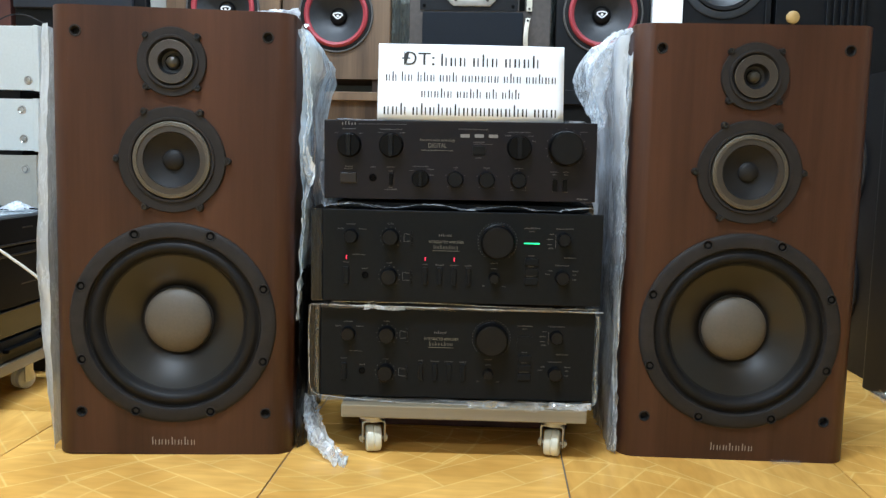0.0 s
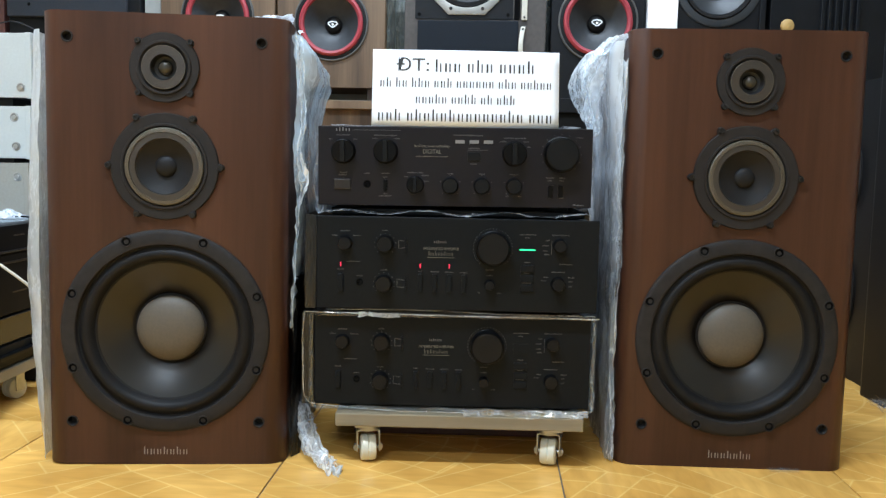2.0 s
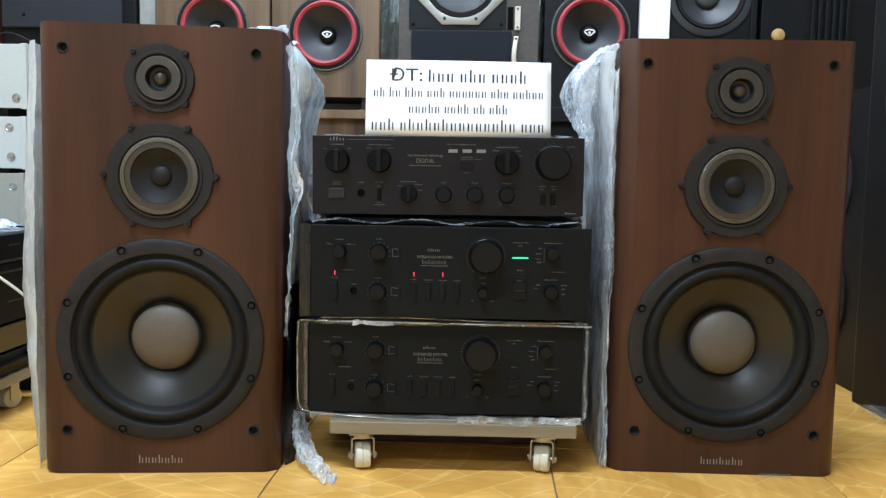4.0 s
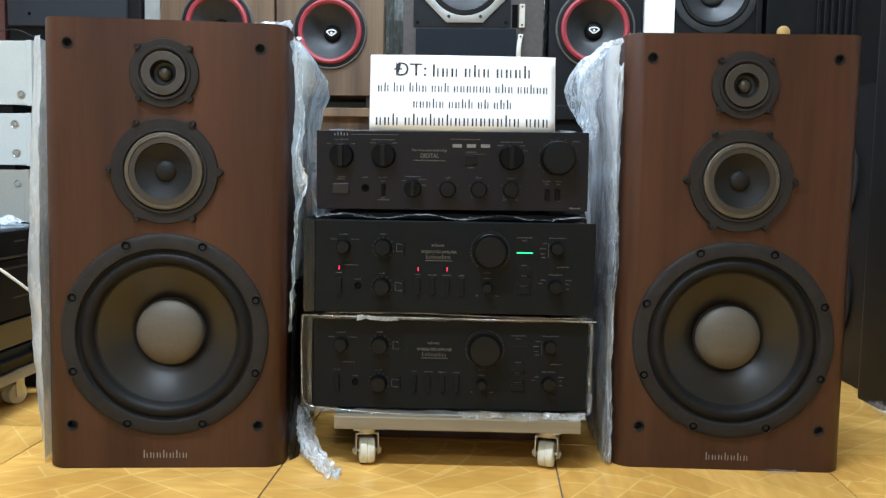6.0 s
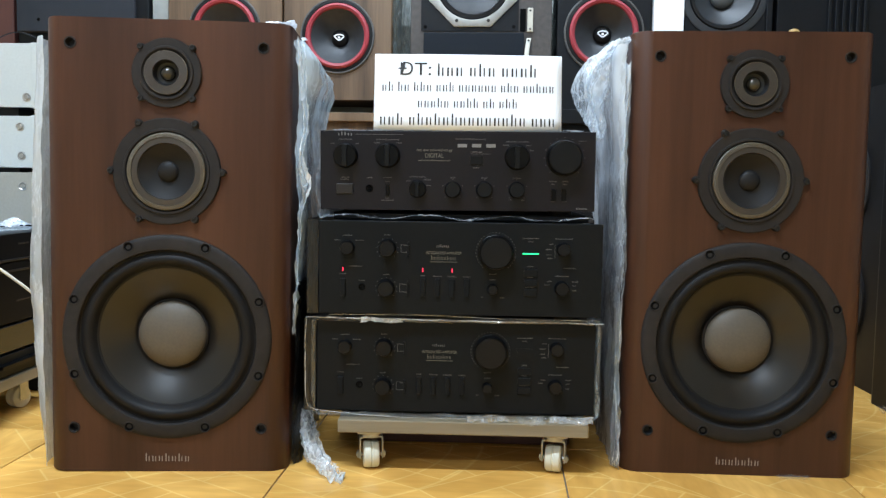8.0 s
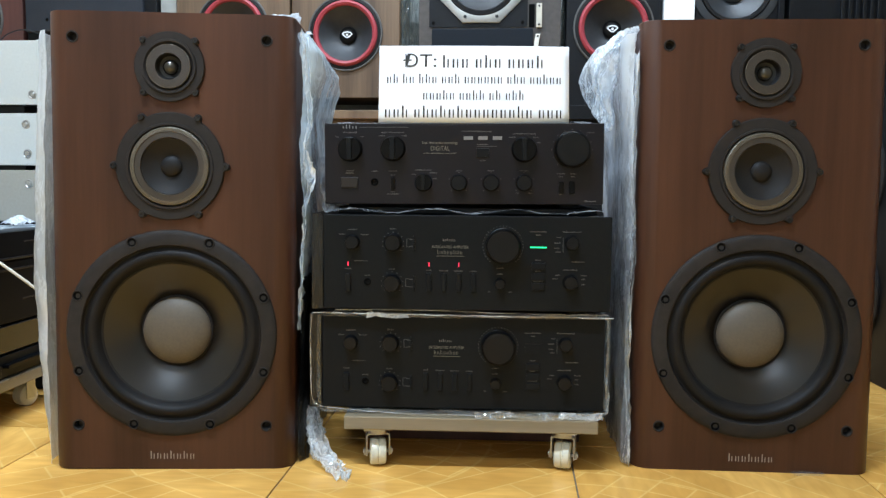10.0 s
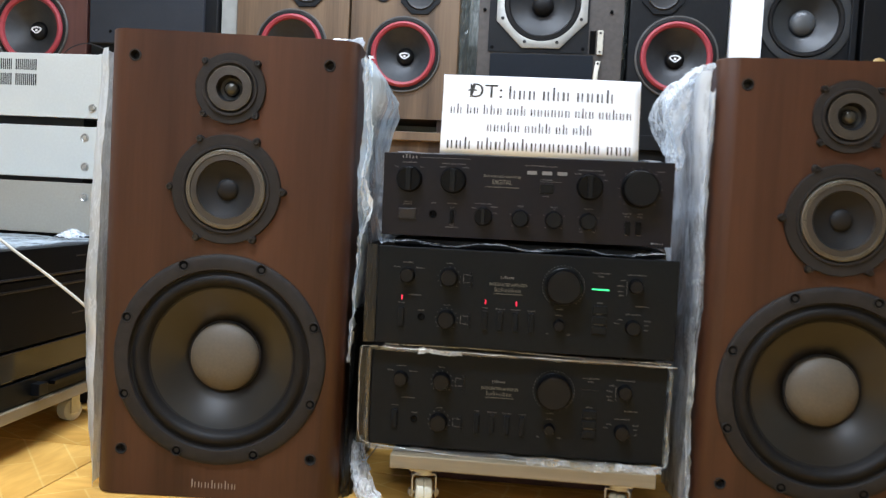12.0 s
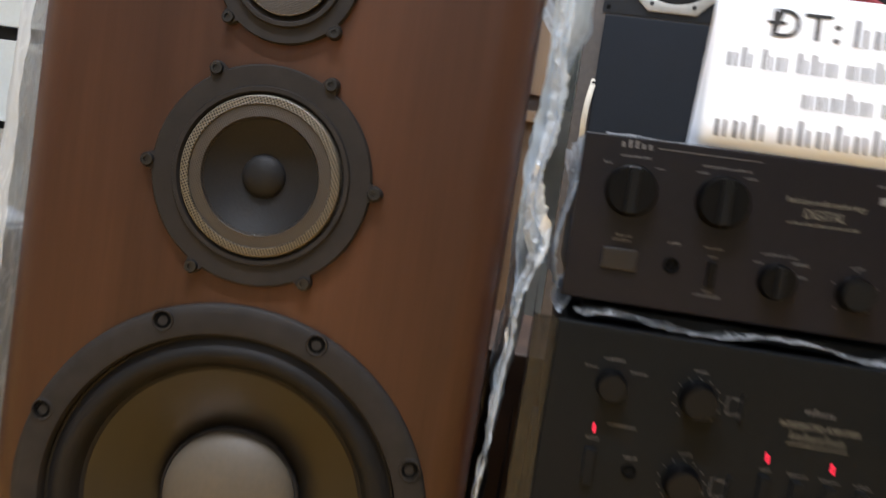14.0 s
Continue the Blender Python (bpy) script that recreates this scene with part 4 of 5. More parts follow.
part("dust_cap", lathe([(0.038 * math.cos(a), 0.04 - 0.03 * math.sin(a)) for a in (math.pi / 2 * k / 7 for k in range(7))] + [(0, 0.01)], -0.03, 0.447 + RISE, 40), RUBBER, wf, smooth=True)
for k in range(8):
    a = radians(22.5 + 45 * k)
    bm = bmesh.new()
    screw_head(bm, -0.03 + 0.148 * math.cos(a), 0.447 + RISE + 0.148 * math.sin(a), 0.006, -0.0125)
    part("screw", bm, BOLT, wf, smooth=True)
part("lower_panel", box(-0.205, 0.155, -0.012, 0.001, 0.30, 0.268 + RISE, 0.003), NAVY_CLOTH, sp, "blue black lower panel")
lt = part("latch", box(0.166, 0.186, -0.009, 0.001, 0.272 + RISE, 0.356 + RISE, 0.002), CABLE, sp, "cream metal latch plate")
for z in (0.282, 0.346):
    part("screw", lathe([(0.004, -0.0085), (0.0036, -0.0105), (0, -0.0108)], 0.176, z + RISE, 12), BOLT, lt)
part("slot", box(0.140, 0.160, -0.003, 0.001, 0.274 + RISE, 0.354 + RISE, 0.001), HOLE, sp)
for x, z in ((-0.20, 0.29), (0.118, 0.29), (-0.232, 0.42), (0.21, 0.42)):
    part("peg_hole", lathe([(0.006, 0.001), (0.006, -0.0052), (0, -0.0052)], x, z + RISE, 14), HOLE, sp)
for side, z0 in ((1, 0.105 + RISE), (-1, 0.650)):
    def handle(u, v, side=side, z0=z0):
        bow = math.sin(v * math.pi)
        x = 0.165 + 0.016 * u - 0.008 * bow if side > 0 else -0.2195 + 0.016 * u + 0.010 * (v - 0.5) - 0.006 * bow
        return (x, -0.005 - 0.022 * bow, z0 + (0.145 if side > 0 else 0.175) * v)

    ob = part("handle", sheet(handle, 3, 16), CABLE, sp, "cream bent metal handle", smooth=True)
    ob.modifiers.new("thickness", "SOLIDIFY").thickness = 0.004
    for v in (0.06, 0.94):
        p = handle(0.5, v)
        part("screw", lathe([(0.004, p[1] + 0.001), (0.0036, p[1] - 0.0045), (0, p[1] - 0.005)], p[0], p[2], 12), BOLT, ob)

tagged(part("grey_board", box(-1.198, -1.138, BY + 0.02, BY + 0.06, GROUND, 1.9, 0.002), BOARD_GREY), "narrow pale grey board between two loudspeakers", "board")
# white board, grey-coned speaker and grooved black speaker
tagged(part("white_board", box(0.628, 0.732, BY - 0.02, BY + 0.25, GROUND, 1.75, 0.003), WHITE_PANEL), "tall white laminate board between the loudspeakers", "board")
sp = back_speaker(pose(0.888, BY, SHELF), 0.30, 0.62, 0.3, BLACK_PAINT, "black loudspeaker with a pale grey woofer", ROW, [(-0.014, 0.405, 0.12)])
woofer(sp, -0.014, 0.405, 0.150, "grey")
part("side_strip", box(0.128, 0.149, -0.012, 0.001, 0.005, 0.615, 0.003), BLACK_PAINT, sp)
sp = back_speaker(pose(1.295, BY, SHELF), 0.48, 0.62, 0.3, BLACK_PAINT, "black loudspeaker with upright grooves in its front", ROW)
for k in range(6):
    part("rib", box(-0.07 + 0.024 * k, -0.056 + 0.024 * k, -0.012, 0.001, 0.02, 0.60, 0.003), BLACK_PAINT, sp)
part("plug", lathe([(0.023, 0.001), (0.022, -0.008), (0.015, -0.012), (0, -0.013)], -0.180, 0.263, 24), TAN_WOOD, sp, "tan wooden round plug", smooth=True)


# the row of cabinets beneath
def lower_speaker(x, w, mat, label, y=BY, h=SHELF - 0.052 - GROUND):
    sp = back_speaker(pose(x, y, GROUND), w, h, 0.32, mat, label, "lower row of loudspeakers", [(0, h - 0.45, w * 0.3)])
    woofer(sp, 0, h - 0.45, w * 0.34, "dark")
    part("tweeter", lathe([(0.048, 0.001), (0.048, -0.004), (0.038, -0.005), (0.016, 0.01), (0, 0.003)], 0.02, h - 0.11, 32), RUBBER, sp, smooth=True)
    return sp


lower_speaker(-1.95, 0.45, RED_WOOD, "dark red loudspeaker under the shelf board", BY + 0.02)
lower_speaker(-1.44, 0.48, BLACK_PAINT, "black loudspeaker under the shelf board", BY + 0.02)
lower_speaker(-0.92, 0.42, OAK_BACK, "yellow brown loudspeaker under the shelf board", BY + 0.02)
lower_speaker(-0.50, 0.39, OAK_BACK, "yellow brown loudspeaker under the shelf board", BY + 0.02)
lower_speaker(0.457, 0.325, BLACK_PAINT, "black loudspeaker under the shelf board", BY + 0.02)
lower_speaker(0.888, 0.30, BLACK_PAINT, "black loudspeaker under the shelf board", BY + 0.02)
lower_speaker(1.295, 0.48, BLACK_PAINT, "black loudspeaker under the shelf board", BY + 0.02)
for x in (-1.10, -0.75, -0.67, -0.34):
    tagged(part("batten", box(x - 0.03, x + 0.03, BY + 0.02, BY + 0.30, HIGH - 0.0465, HIGH - 0.0005, 0.002), DARK_WOOD), "dark wooden batten under a loudspeaker", "batten", "battens")
tagged(part("shelf_board", box(-1.135, -0.302, BY - 0.015, BY + 0.33, HIGH - 0.078, HIGH - 0.047, 0.002), OAK_BACK), "yellow brown board between two rows of loudspeakers", "board", "shelf boards")
for x0, x1, y, mat in ((-2.18, -1.72, BY - 0.01, RED_WOOD), (-1.71, -1.20, BY + 0.01, DARK_WOOD), (0.29, 0.622, BY - 0.01, BLACK_PAINT), (0.738, 1.54, BY - 0.01, BLACK_PAINT)):
    tagged(part("shelf_board", box(x0, x1, y, y + 0.33, SHELF - 0.0515, SHELF - 0.001, 0.002), mat), "board laid between two rows of loudspeakers", "board", "shelf boards")

# speakers on the right that face across the room
for x, y, turn in ((0.935, 1.80, -86), (0.950, 2.235, -88), (0.965, 2.66, -88)):
    sp = thing("loudspeaker", pose(x, y, GROUND, 0, 0, turn), "tall black floor loudspeaker with two woofers", "loudspeaker", "black loudspeakers along the side")
    part("body", cabinet(0.40, 1.15 if y < 2 else 0.70, 0.36, 0.02, [(0, 0.92, 0.1), (0, 0.66, 0.1)] if y < 2 else [(0, 0.48, 0.1), (0, 0.20, 0.1)]), BLACK_PAINT, sp, smooth=True)
    for z in (0.92, 0.66) if y < 2 else (0.48, 0.20):
        woofer(sp, 0, z, 0.115, "dark")


# ---- silver units and the black stack beside them ----
def silver_unit(m, w, h, mat, screws, vents, label):
    """A component that turns its side panel to the viewer. Origin: lower right front corner of that side."""
    un = thing("silver_component", m, label, "audio component", "silver components")
    part("side_panel", box(-w, 0, 0, 0.004, 0, h, 0.0015), mat, un)
    part("cover", box(-w + 0.003, -0.003, 0.004, 0.43, 0.003, h - 0.002, 0.002), mat, un)
    part("front_panel", box(0, 0.012, -0.004, 0.434, -0.002, h + 0.001, 0.0015), mat, un)
    for x, z in screws:
        sc = part("screw_cup", lathe([(0.0095, 0.001), (0.0090, -0.0012), (0.0075, -0.0016), (0.0062, -0.0006), (0.0055, 0.0)], x, z, 24), STEEL, un, smooth=True)
        part("screw", lathe([(0.0056, 0.0), (0.0050, -0.0022), (0.003, -0.003), (0.0012, -0.003), (0, -0.0022)], x, z, 18), STEEL, sc, smooth=True)
    for x0, x1, z0, z1 in vents:
        n = round((x1 - x0) / 0.0045)
        for k in range(n):
            x = x0 + (x1 - x0) * (k + 0.5) / n
            part("vent_slot", box(x - 0.0011, x + 0.0011, -0.0006, 0.001, z0, z1), HOLE, un)
    return un


VENTS = [(-0.188, -0.139, 0.096, 0.118), (-0.188, -0.139, 0.064, 0.088), (-0.244, -0.195, 0.096, 0.118), (-0.244, -0.195, 0.064, 0.088)]
silver_unit(pose(-0.862, 1.814, 0.602), 0.40, 0.131, SILVER, [(-0.013, 0.021)], VENTS, "silver grey component with slotted vents, side turned outward")
silver_unit(pose(-0.866, 1.814, 0.4775), 0.40, 0.107, SILVER, [(-0.025, 0.0845), (-0.023, 0.0245)], [], "silver grey component, side turned outward")
silver_unit(pose(-0.874, 1.814, 0.3605), 0.40, 0.107, GREY_SILVER, [(-0.004 - 0.010, 0.0785)], [], "warm grey component, side turned outward")
for z in (0.4685, 0.5855):
    tagged(part("packing_strip", box(-1.24, -0.90, 1.825, 2.22, z - 0.0005, z + (0.0085 if z < 0.5 else 0.016), 0.001), BLACK_PAINT), "dark packing strip between two silver components", "packing strip", "packing strips")
tagged(part("black_plinth", box(-1.27, -0.868, 1.855, 2.26, GROUND, 0.3595, 0.004), BLACK_PAINT), "black cabinet under the silver components", "cabinet")

STACK = pose(-0.8105, 1.603, 0, 0, 0, 91.2)


def stack_unit(z0, z1, mat, label, fitted):
    un = thing("black_component", STACK @ pose(0, 0, z0), label, "audio component", "black stacked components")
    h = z1 - z0
    part("front_panel", box(-0.214, 0.214, 0, 0.01, 0.0015, h - 0.002, 0.0015), mat, un)
    part("case", box(-0.208, 0.208, 0.01, 0.38, 0.0, h - 0.001, 0.002), AMP_CASE, un)
    for x0, x1, za, zb, dp, mt, nm in fitted:
        part(nm, box(x0, x1, -dp, 0.001, za, zb, 0.001), mt, un)
    return un


stack_unit(0.2995, 0.3530, SATIN_BLACK, "glossy black component under clear film", [(0.06, 0.10, 0.030, 0.033, 0.0006, BUTTON, "print_bar"), (0.185, 0.188, 0.026, 0.029, 0.001, LIGHT_GREY, "light"), (-0.2, 0.2, 0.0, 0.004, 0.003, BUTTON, "trim_strip")])
stack_unit(0.181, 0.2985, SATIN_BLACK, "glossy black component with a glass door", [(0.05, 0.11, 0.040, 0.043, 0.0006, BUTTON, "print_bar"), (-0.2, 0.2, 0.098, 0.102, 0.002, BUTTON, "trim_strip")])
stack_unit(0.127, 0.1800, GLOSS_BLACK, "glossy black component mirroring the floor", [(-0.2, 0.2, 0.049, 0.051, 0.002, BUTTON, "trim_strip")])
stack_unit(0.0815, 0.1260, AMP_BLACK, "black component with a handle and a knob", [(-0.02, 0.11, 0.020, 0.027, 0.012, KNOB, "handle"), (0.11, 0.135, 0.016, 0.034, 0.010, KNOB, "latch"), (-0.075, -0.05, 0.010, 0.032, 0.016, KNOB_FACE, "knob")])


def second_trolley():
    tr = thing("trolley", STACK @ pose(0, 0, GROUND), "pale board trolley with ivory castors under black components", "trolley")
    part("board", box(-0.24, 0.225, -0.006, 0.40, 0.0660, 0.0868, 0.002), BOARD, tr)
    for x, y, turn in ((0.125, 0.044, 70), (-0.2, 0.03, 40), (0.17, 0.36, 20), (-0.2, 0.36, 10)):
        cas = part("castor", box(-0.024, 0.024, -0.02, 0.02, 0.0600, 0.0659, 0.0006), STEEL, tr, "zinc castor with an ivory wheel", at=pose(x, y, 0, 0, 0, turn))
        bm = bmesh.new()
        for q in (-1, 1):
            add_box(bm, q * 0.0165 - 0.001, q * 0.0165 + 0.001, -0.010, 0.010, 0.018, 0.058)
        add_box(bm, -0.0175, 0.0175, -0.012, 0.012, 0.0565, 0.0605)
        part("fork", bm, STEEL, cas)
        bm = bmesh.new()
        add_lathe(bm, [(0.008, -0.013), (0.0190, -0.0125), (0.0212, -0.0105), (0.0220, -0.002), (0.0208, 0), (0.0220, 0.002), (0.0212, 0.0105), (0.0190, 0.0125), (0.008, 0.013), (0, 0.013)], 0, 0, 32)
        bmesh.ops.rotate(bm, verts=bm.verts, cent=(0, 0, 0), matrix=Matrix.Rotation(radians(90), 3, "Z"))
        bmesh.ops.translate(bm, verts=bm.verts, vec=(0, 0, 0.0221))
        part("wheel", bm, WHEEL, cas, smooth=True)


second_trolley()


def curve_points(ctrl, n):
    """Points along a smooth line through the given ones."""
    p = [Vector(c) for c in ctrl]
    p = [2 * p[0] - p[1]] + p + [2 * p[-1] - p[-2]]
    out = []
    for i in range(1, len(p) - 2):
        for k in range(n):
            t = k / n
            a, b, c, d = p[i - 1:i + 3]
            out.append(0.5 * (2 * b + (c - a) * t + (2 * a - 5 * b + 4 * c - d) * t * t + (3 * b - a - 3 * c + d) * t ** 3))
    out.append(p[-2])
    return out


tagged(part("cable", tube(curve_points([(-1.16, 1.811, 0.45), (-1.06, 1.60, 0.50), (-0.95, 1.47, 0.452), (-0.81, 1.455, 0.363), (-0.735, 1.462, 0.312), (-0.663, 1.47, 0.256), (-0.642, 1.50, 0.20), (-0.66, 1.60, 0.09), (-0.68, 1.66, GROUND + 0.004)], 8), 0.0025, 10), CABLE, smooth=True), "cream cable hanging down past the black components", "cable")
tagged(part("thin_wire", tube(curve_points([(-1.02, 1.92, 0.735), (-0.98, 1.90, 0.760), (-0.93, 1.89, 0.768), (-0.885, 1.90, 0.750), (-0.87, 1.92, 0.735)], 8), 0.0014, 8), RUBBER, smooth=True), "thin dark wire looped on the silver component", "wire")
tagged(part("low_case", box(-0.30, 0.62, 1.815, 2.15, GROUND, 0.29, 0.003), DARK_WOOD), "low dark brown wooden case on the floor behind the trolley", "case")


# ---- wrapping film ----
def film(name, bm, mat, m, label, group="wrapping film", draped=False):
    bmesh.ops.triangulate(bm, faces=bm.faces)
    ob = part(name, bm, mat, smooth=draped)
    ob.matrix_basis = m
    return tagged(ob, label, "plastic film", group)


def lerp(table, t):
    for (a, va), (b, vb) in zip(table, table[1:]):
        if t <= b:
            return va + (vb - va) * (t - a) / (b - a)
    return table[-1][1]


def side_film(side, bulge, top, seed, front=0.028, amount=0.006, back=0.345, low=0.002):
    """Film that hangs down one side of a cabinet. bulge: how far it stands off, by height."""
    def fn(u, v):
        z = low + v * (top - low)
        off = lerp(bulge, z)
        y = front + (0.35 * u + 0.65 * u * u) * (back - front)
        swell = 0.15 + 0.85 * math.sin(min(1.0, u * 5.0) * math.pi / 2)
        return (side * (0.1895 + 0.002 + off * swell), y, z)

    bm = sheet(fn, 30, 70)
    off = Vector((seed * 3.1, 0, seed))
    rnd = random.Random(seed)
    for v in bm.verts:
        fold = lambda a, c, k: noise.noise(Vector((v.co.y * a, v.co.z * c, k)) + off)
        n = fold(18, 4, 0) + 0.5 * fold(42, 9, 3) + 1.3 * (0.25 - abs(fold(34, 7, 6))) + 0.8 * (0.2 - abs(fold(70, 30, 9)))
        v.co.x = side * max(0.1905, abs(v.co.x) + amount * n + rnd.uniform(-1, 1) * 0.0003)
        v.co.y += 0.006 * noise.noise(Vector((v.co.z * 14, 2, 0)) + off) * (1 if v.co.y < 0.2 else 0.2)
    return bm


def flap(ctrl, width, seed, amount=0.008, nv=14, jitter=0.35):
    """A crumpled tongue of film along a line."""
    line = curve_points(ctrl, 12)

    def fn(u, v):
        p = line[min(len(line) - 1, round(u * (len(line) - 1)))]
        wv = lerp(width, u)
        return (p.x + (v - 0.5) * wv, p.y + 0.012 * math.sin(v * 9 + u * 5), p.z + 0.006 * math.sin(v * 14))

    return crumple(sheet(fn, len(line) - 1, nv), amount, 34, seed, (1, 1, 1), jitter)


film("plastic_film", side_film(-1, [(0, 0.010), (0.08, 0.018), (0.3, 0.036), (0.5, 0.028), (0.66, 0.020), (0.7, 0.010)], 0.680, 1, 0.014, 0.004), FILM_MILK, LEFT, "milky wrapping film down the side of a loudspeaker", draped=True)
film("plastic_film", side_film(1, [(0, 0.014), (0.15, 0.012), (0.3, 0.012), (0.38, 0.018), (0.44, 0.014), (0.5, 0.020), (0.56, 0.018), (0.60, 0.026), (0.63, 0.038), (0.66, 0.032), (0.685, 0.012), (0.7, 0.002)], 0.69, 2, low=0.30), FILM, LEFT, "bluish clear wrapping film hanging down a loudspeaker", draped=True)
# the lower film's near-black colour stands for the dark gap behind it
film("plastic_film", side_film(1, [(0, 0.014), (0.15, 0.012), (0.3, 0.012), (0.38, 0.018), (0.44, 0.014), (0.5, 0.020), (0.56, 0.018), (0.60, 0.026), (0.63, 0.038), (0.66, 0.032), (0.685, 0.012), (0.7, 0.002)], 0.305, 2), FILM_GAP_DARK, LEFT, "clear wrapping film on a loudspeaker's side, coloured with the gap's shade", draped=True)
film("plastic_film", side_film(-1, [(0, 0.006), (0.3, 0.010), (0.5, 0.012), (0.6, 0.02), (0.68, 0.022), (0.7, 0.012)], 0.69, 3, 0.010, 0.007), FILM_WHITE, RIGHT, "clear wrapping film torn open down a loudspeaker", draped=True)
film("plastic_film", side_film(1, [(0, 0.002), (0.7, 0.003)], 0.60, 4, 0.2), FILM_THIN, RIGHT, "clear wrapping film on the side of a loudspeaker", draped=True)
film("plastic_scrap", flap([(0.196, 0.030, 0.688), (0.203, 0.028, 0.62), (0.208, 0.026, 0.56), (0.204, 0.026, 0.50), (0.210, 0.024, 0.455), (0.200, 0.026, 0.40), (0.197, 0.028, 0.30), (0.195, 0.030, 0.22)], [(0, 0.012), (0.3, 0.010), (0.42, 0.006), (0.55, 0.022), (0.62, 0.006), (1, 0.004)], 71, 0.0042, nv=5), FILM_TORN, LEFT, "ragged bright edge of film along a loudspeaker")
film("plastic_scrap", flap([(-0.192, 0.012, 0.66), (-0.196, 0.010, 0.50), (-0.193, 0.012, 0.34), (-0.197, 0.010, 0.20), (-0.193, 0.012, 0.06), (-0.196, 0.008, 0.006)], [(0, 0.010), (0.5, 0.005), (0.8, 0.008), (1, 0.014)], 72, 0.0032, nv=5), FILM_TORN, RIGHT, "bright creased edge of film along a loudspeaker")
film("plastic_scrap", flap([(0.194, 0.10, 0.09), (0.212, 0.06, 0.05), (0.235, 0.015, 0.02), (0.262, -0.03, 0.008), (0.275, -0.05, 0.006)], [(0, 0.03), (0.5, 0.04), (0.8, 0.03), (1, 0.014)], 5, 0.007), FILM_TORN, LEFT, "crumpled clear film trailing onto the floor tiles")
film("plastic_scrap", flap([(-0.187, 0.06, 0.690), (-0.218, 0.07, 0.672), (-0.240, 0.08, 0.63), (-0.242, 0.09, 0.59), (-0.228, 0.09, 0.555), (-0.236, 0.09, 0.540)], [(0, 0.03), (0.2, 0.07), (0.45, 0.06), (0.7, 0.03), (1, 0.012)], 6, 0.0085, 20, 0.10), FILM_TORN, RIGHT, "torn bunch of milky film at a loudspeaker's top", draped=True)
film("plastic_scrap", flap([(-0.190, 0.03, 0.700), (-0.212, 0.04, 0.694), (-0.236, 0.05, 0.668), (-0.252, 0.06, 0.640), (-0.246, 0.06, 0.600), (-0.240, 0.06, 0.560), (-0.250, 0.06, 0.530)], [(0, 0.020), (0.3, 0.022), (0.6, 0.012), (0.85, 0.006), (1, 0.016)], 73, 0.0045, nv=6), FILM_TORN, RIGHT, "ragged torn edge of milky film")
film("plastic_scrap", crumple(sheet(lambda u, v: (0.012 + 0.165 * u, 0.10 + 0.22 * v, 0.7145 + 0.020 * u * (0.5 + 0.5 * math.sin(v * 7 + 1.2 * u))), 26, 26), 0.006, 24, 7), FILM_WHITE, LEFT, "folded milky film lying on a loudspeaker's top")
film("plastic_scrap", crumple(sheet(lambda u, v: (0.06 + 0.05 * u, -0.022 + 0.02 * v, 0.0035), 12, 6), 0.002, 60, 8), FILM_THIN, RIGHT, "small scrap of film on the floor tiles")


def rim_film(w, h, seed, amount=0.004, front=-0.010, deep=0.09):
    """Film drawn round a component's case, gathered in a rim before its panel."""
    pts = []
    hw, hh, r = w / 2, h / 2, 0.006
    for cx, cz, a0 in ((hw - r, hh - r, 0), (-hw + r, hh - r, 90), (-hw + r, -hh + r, 180), (hw - r, -hh + r, 270)):
        pts += [(cx, cz, radians(a0 + 15 * k), r) for k in range(7)]
    ring = []
    for (ax, az, aa, ar), (bx, bz, ba, br) in zip(pts, pts[1:] + pts[:1]):
        n = 40 if abs(ax - bx) > 0.2 else 16 if abs(az - bz) > 0.05 else 1
        for k in range(n):
            t = k / n
            ring.append((ax + (bx - ax) * t, az + (bz - az) * t, aa if t < 0.5 or n > 1 else ba, ar))
    bm = bmesh.new()
    rows = []
    for off, y in ((0.002, deep), (0.004, 0.02), (0.006, front * 0.4), (0.003, front), (-0.001, front * 0.9)):
        rows.append([bm.verts.new((x + (rr + off) * math.cos(a), y, z + (rr + off) * math.sin(a))) for x, z, a, rr in ring])
    n = len(ring)
    for a, b in zip(rows, rows[1:]):
        for k in range(n):
            bm.faces.new((a[k], a[(k + 1) % n], b[(k + 1) % n], b[k]))
    crumple(bm, amount, 26, seed, (0.6, 0.7, 0.6))
    for v in bm.verts:
        if abs(v.co.x) < hw and abs(v.co.z) < hh:
            v.co.y = min(v.co.y, -0.0015)
    return bm


film("plastic_film", rim_film(0.449, 0.149, 11, 0.003), FILM_THIN, LOW, "clear film gathered round a black amplifier")
film("plastic_scrap", crumple(sheet(lambda u, v: (-0.21 + 0.42 * u, 0.004 + 0.10 * v, 0.0795 + 0.003 * math.sin(u * 21)), 60, 10), 0.0035, 30, 13), FILM_RIM, MID, "crumpled clear film between two amplifiers")
film("plastic_scrap", crumple(sheet(lambda u, v: (-0.20 + 0.40 * u, 0.016 + 0.25 * v, 0.0648), 50, 16), 0.0022, 24, 14), FILM_RIM, TOP, "clear film lying on the top amplifier")
film("plastic_scrap", crumple(sheet(lambda u, v: (0.02 + 0.20 * u, -0.012 - 0.004 * v, -0.0745 - 0.010 * v), 40, 5), 0.004, 45, 15), FILM_RIM, LOW, "torn edge of clear film under an amplifier")
def rolled_edge(ctrl, radius, seed, n=14):
    """A thin uneven roll of film along a line."""
    bm = tube(curve_points(ctrl, n), radius, 6)
    return crumple(bm, radius * 1.1, 60, seed, (0.8, 0.8, 1.0), 0.3)


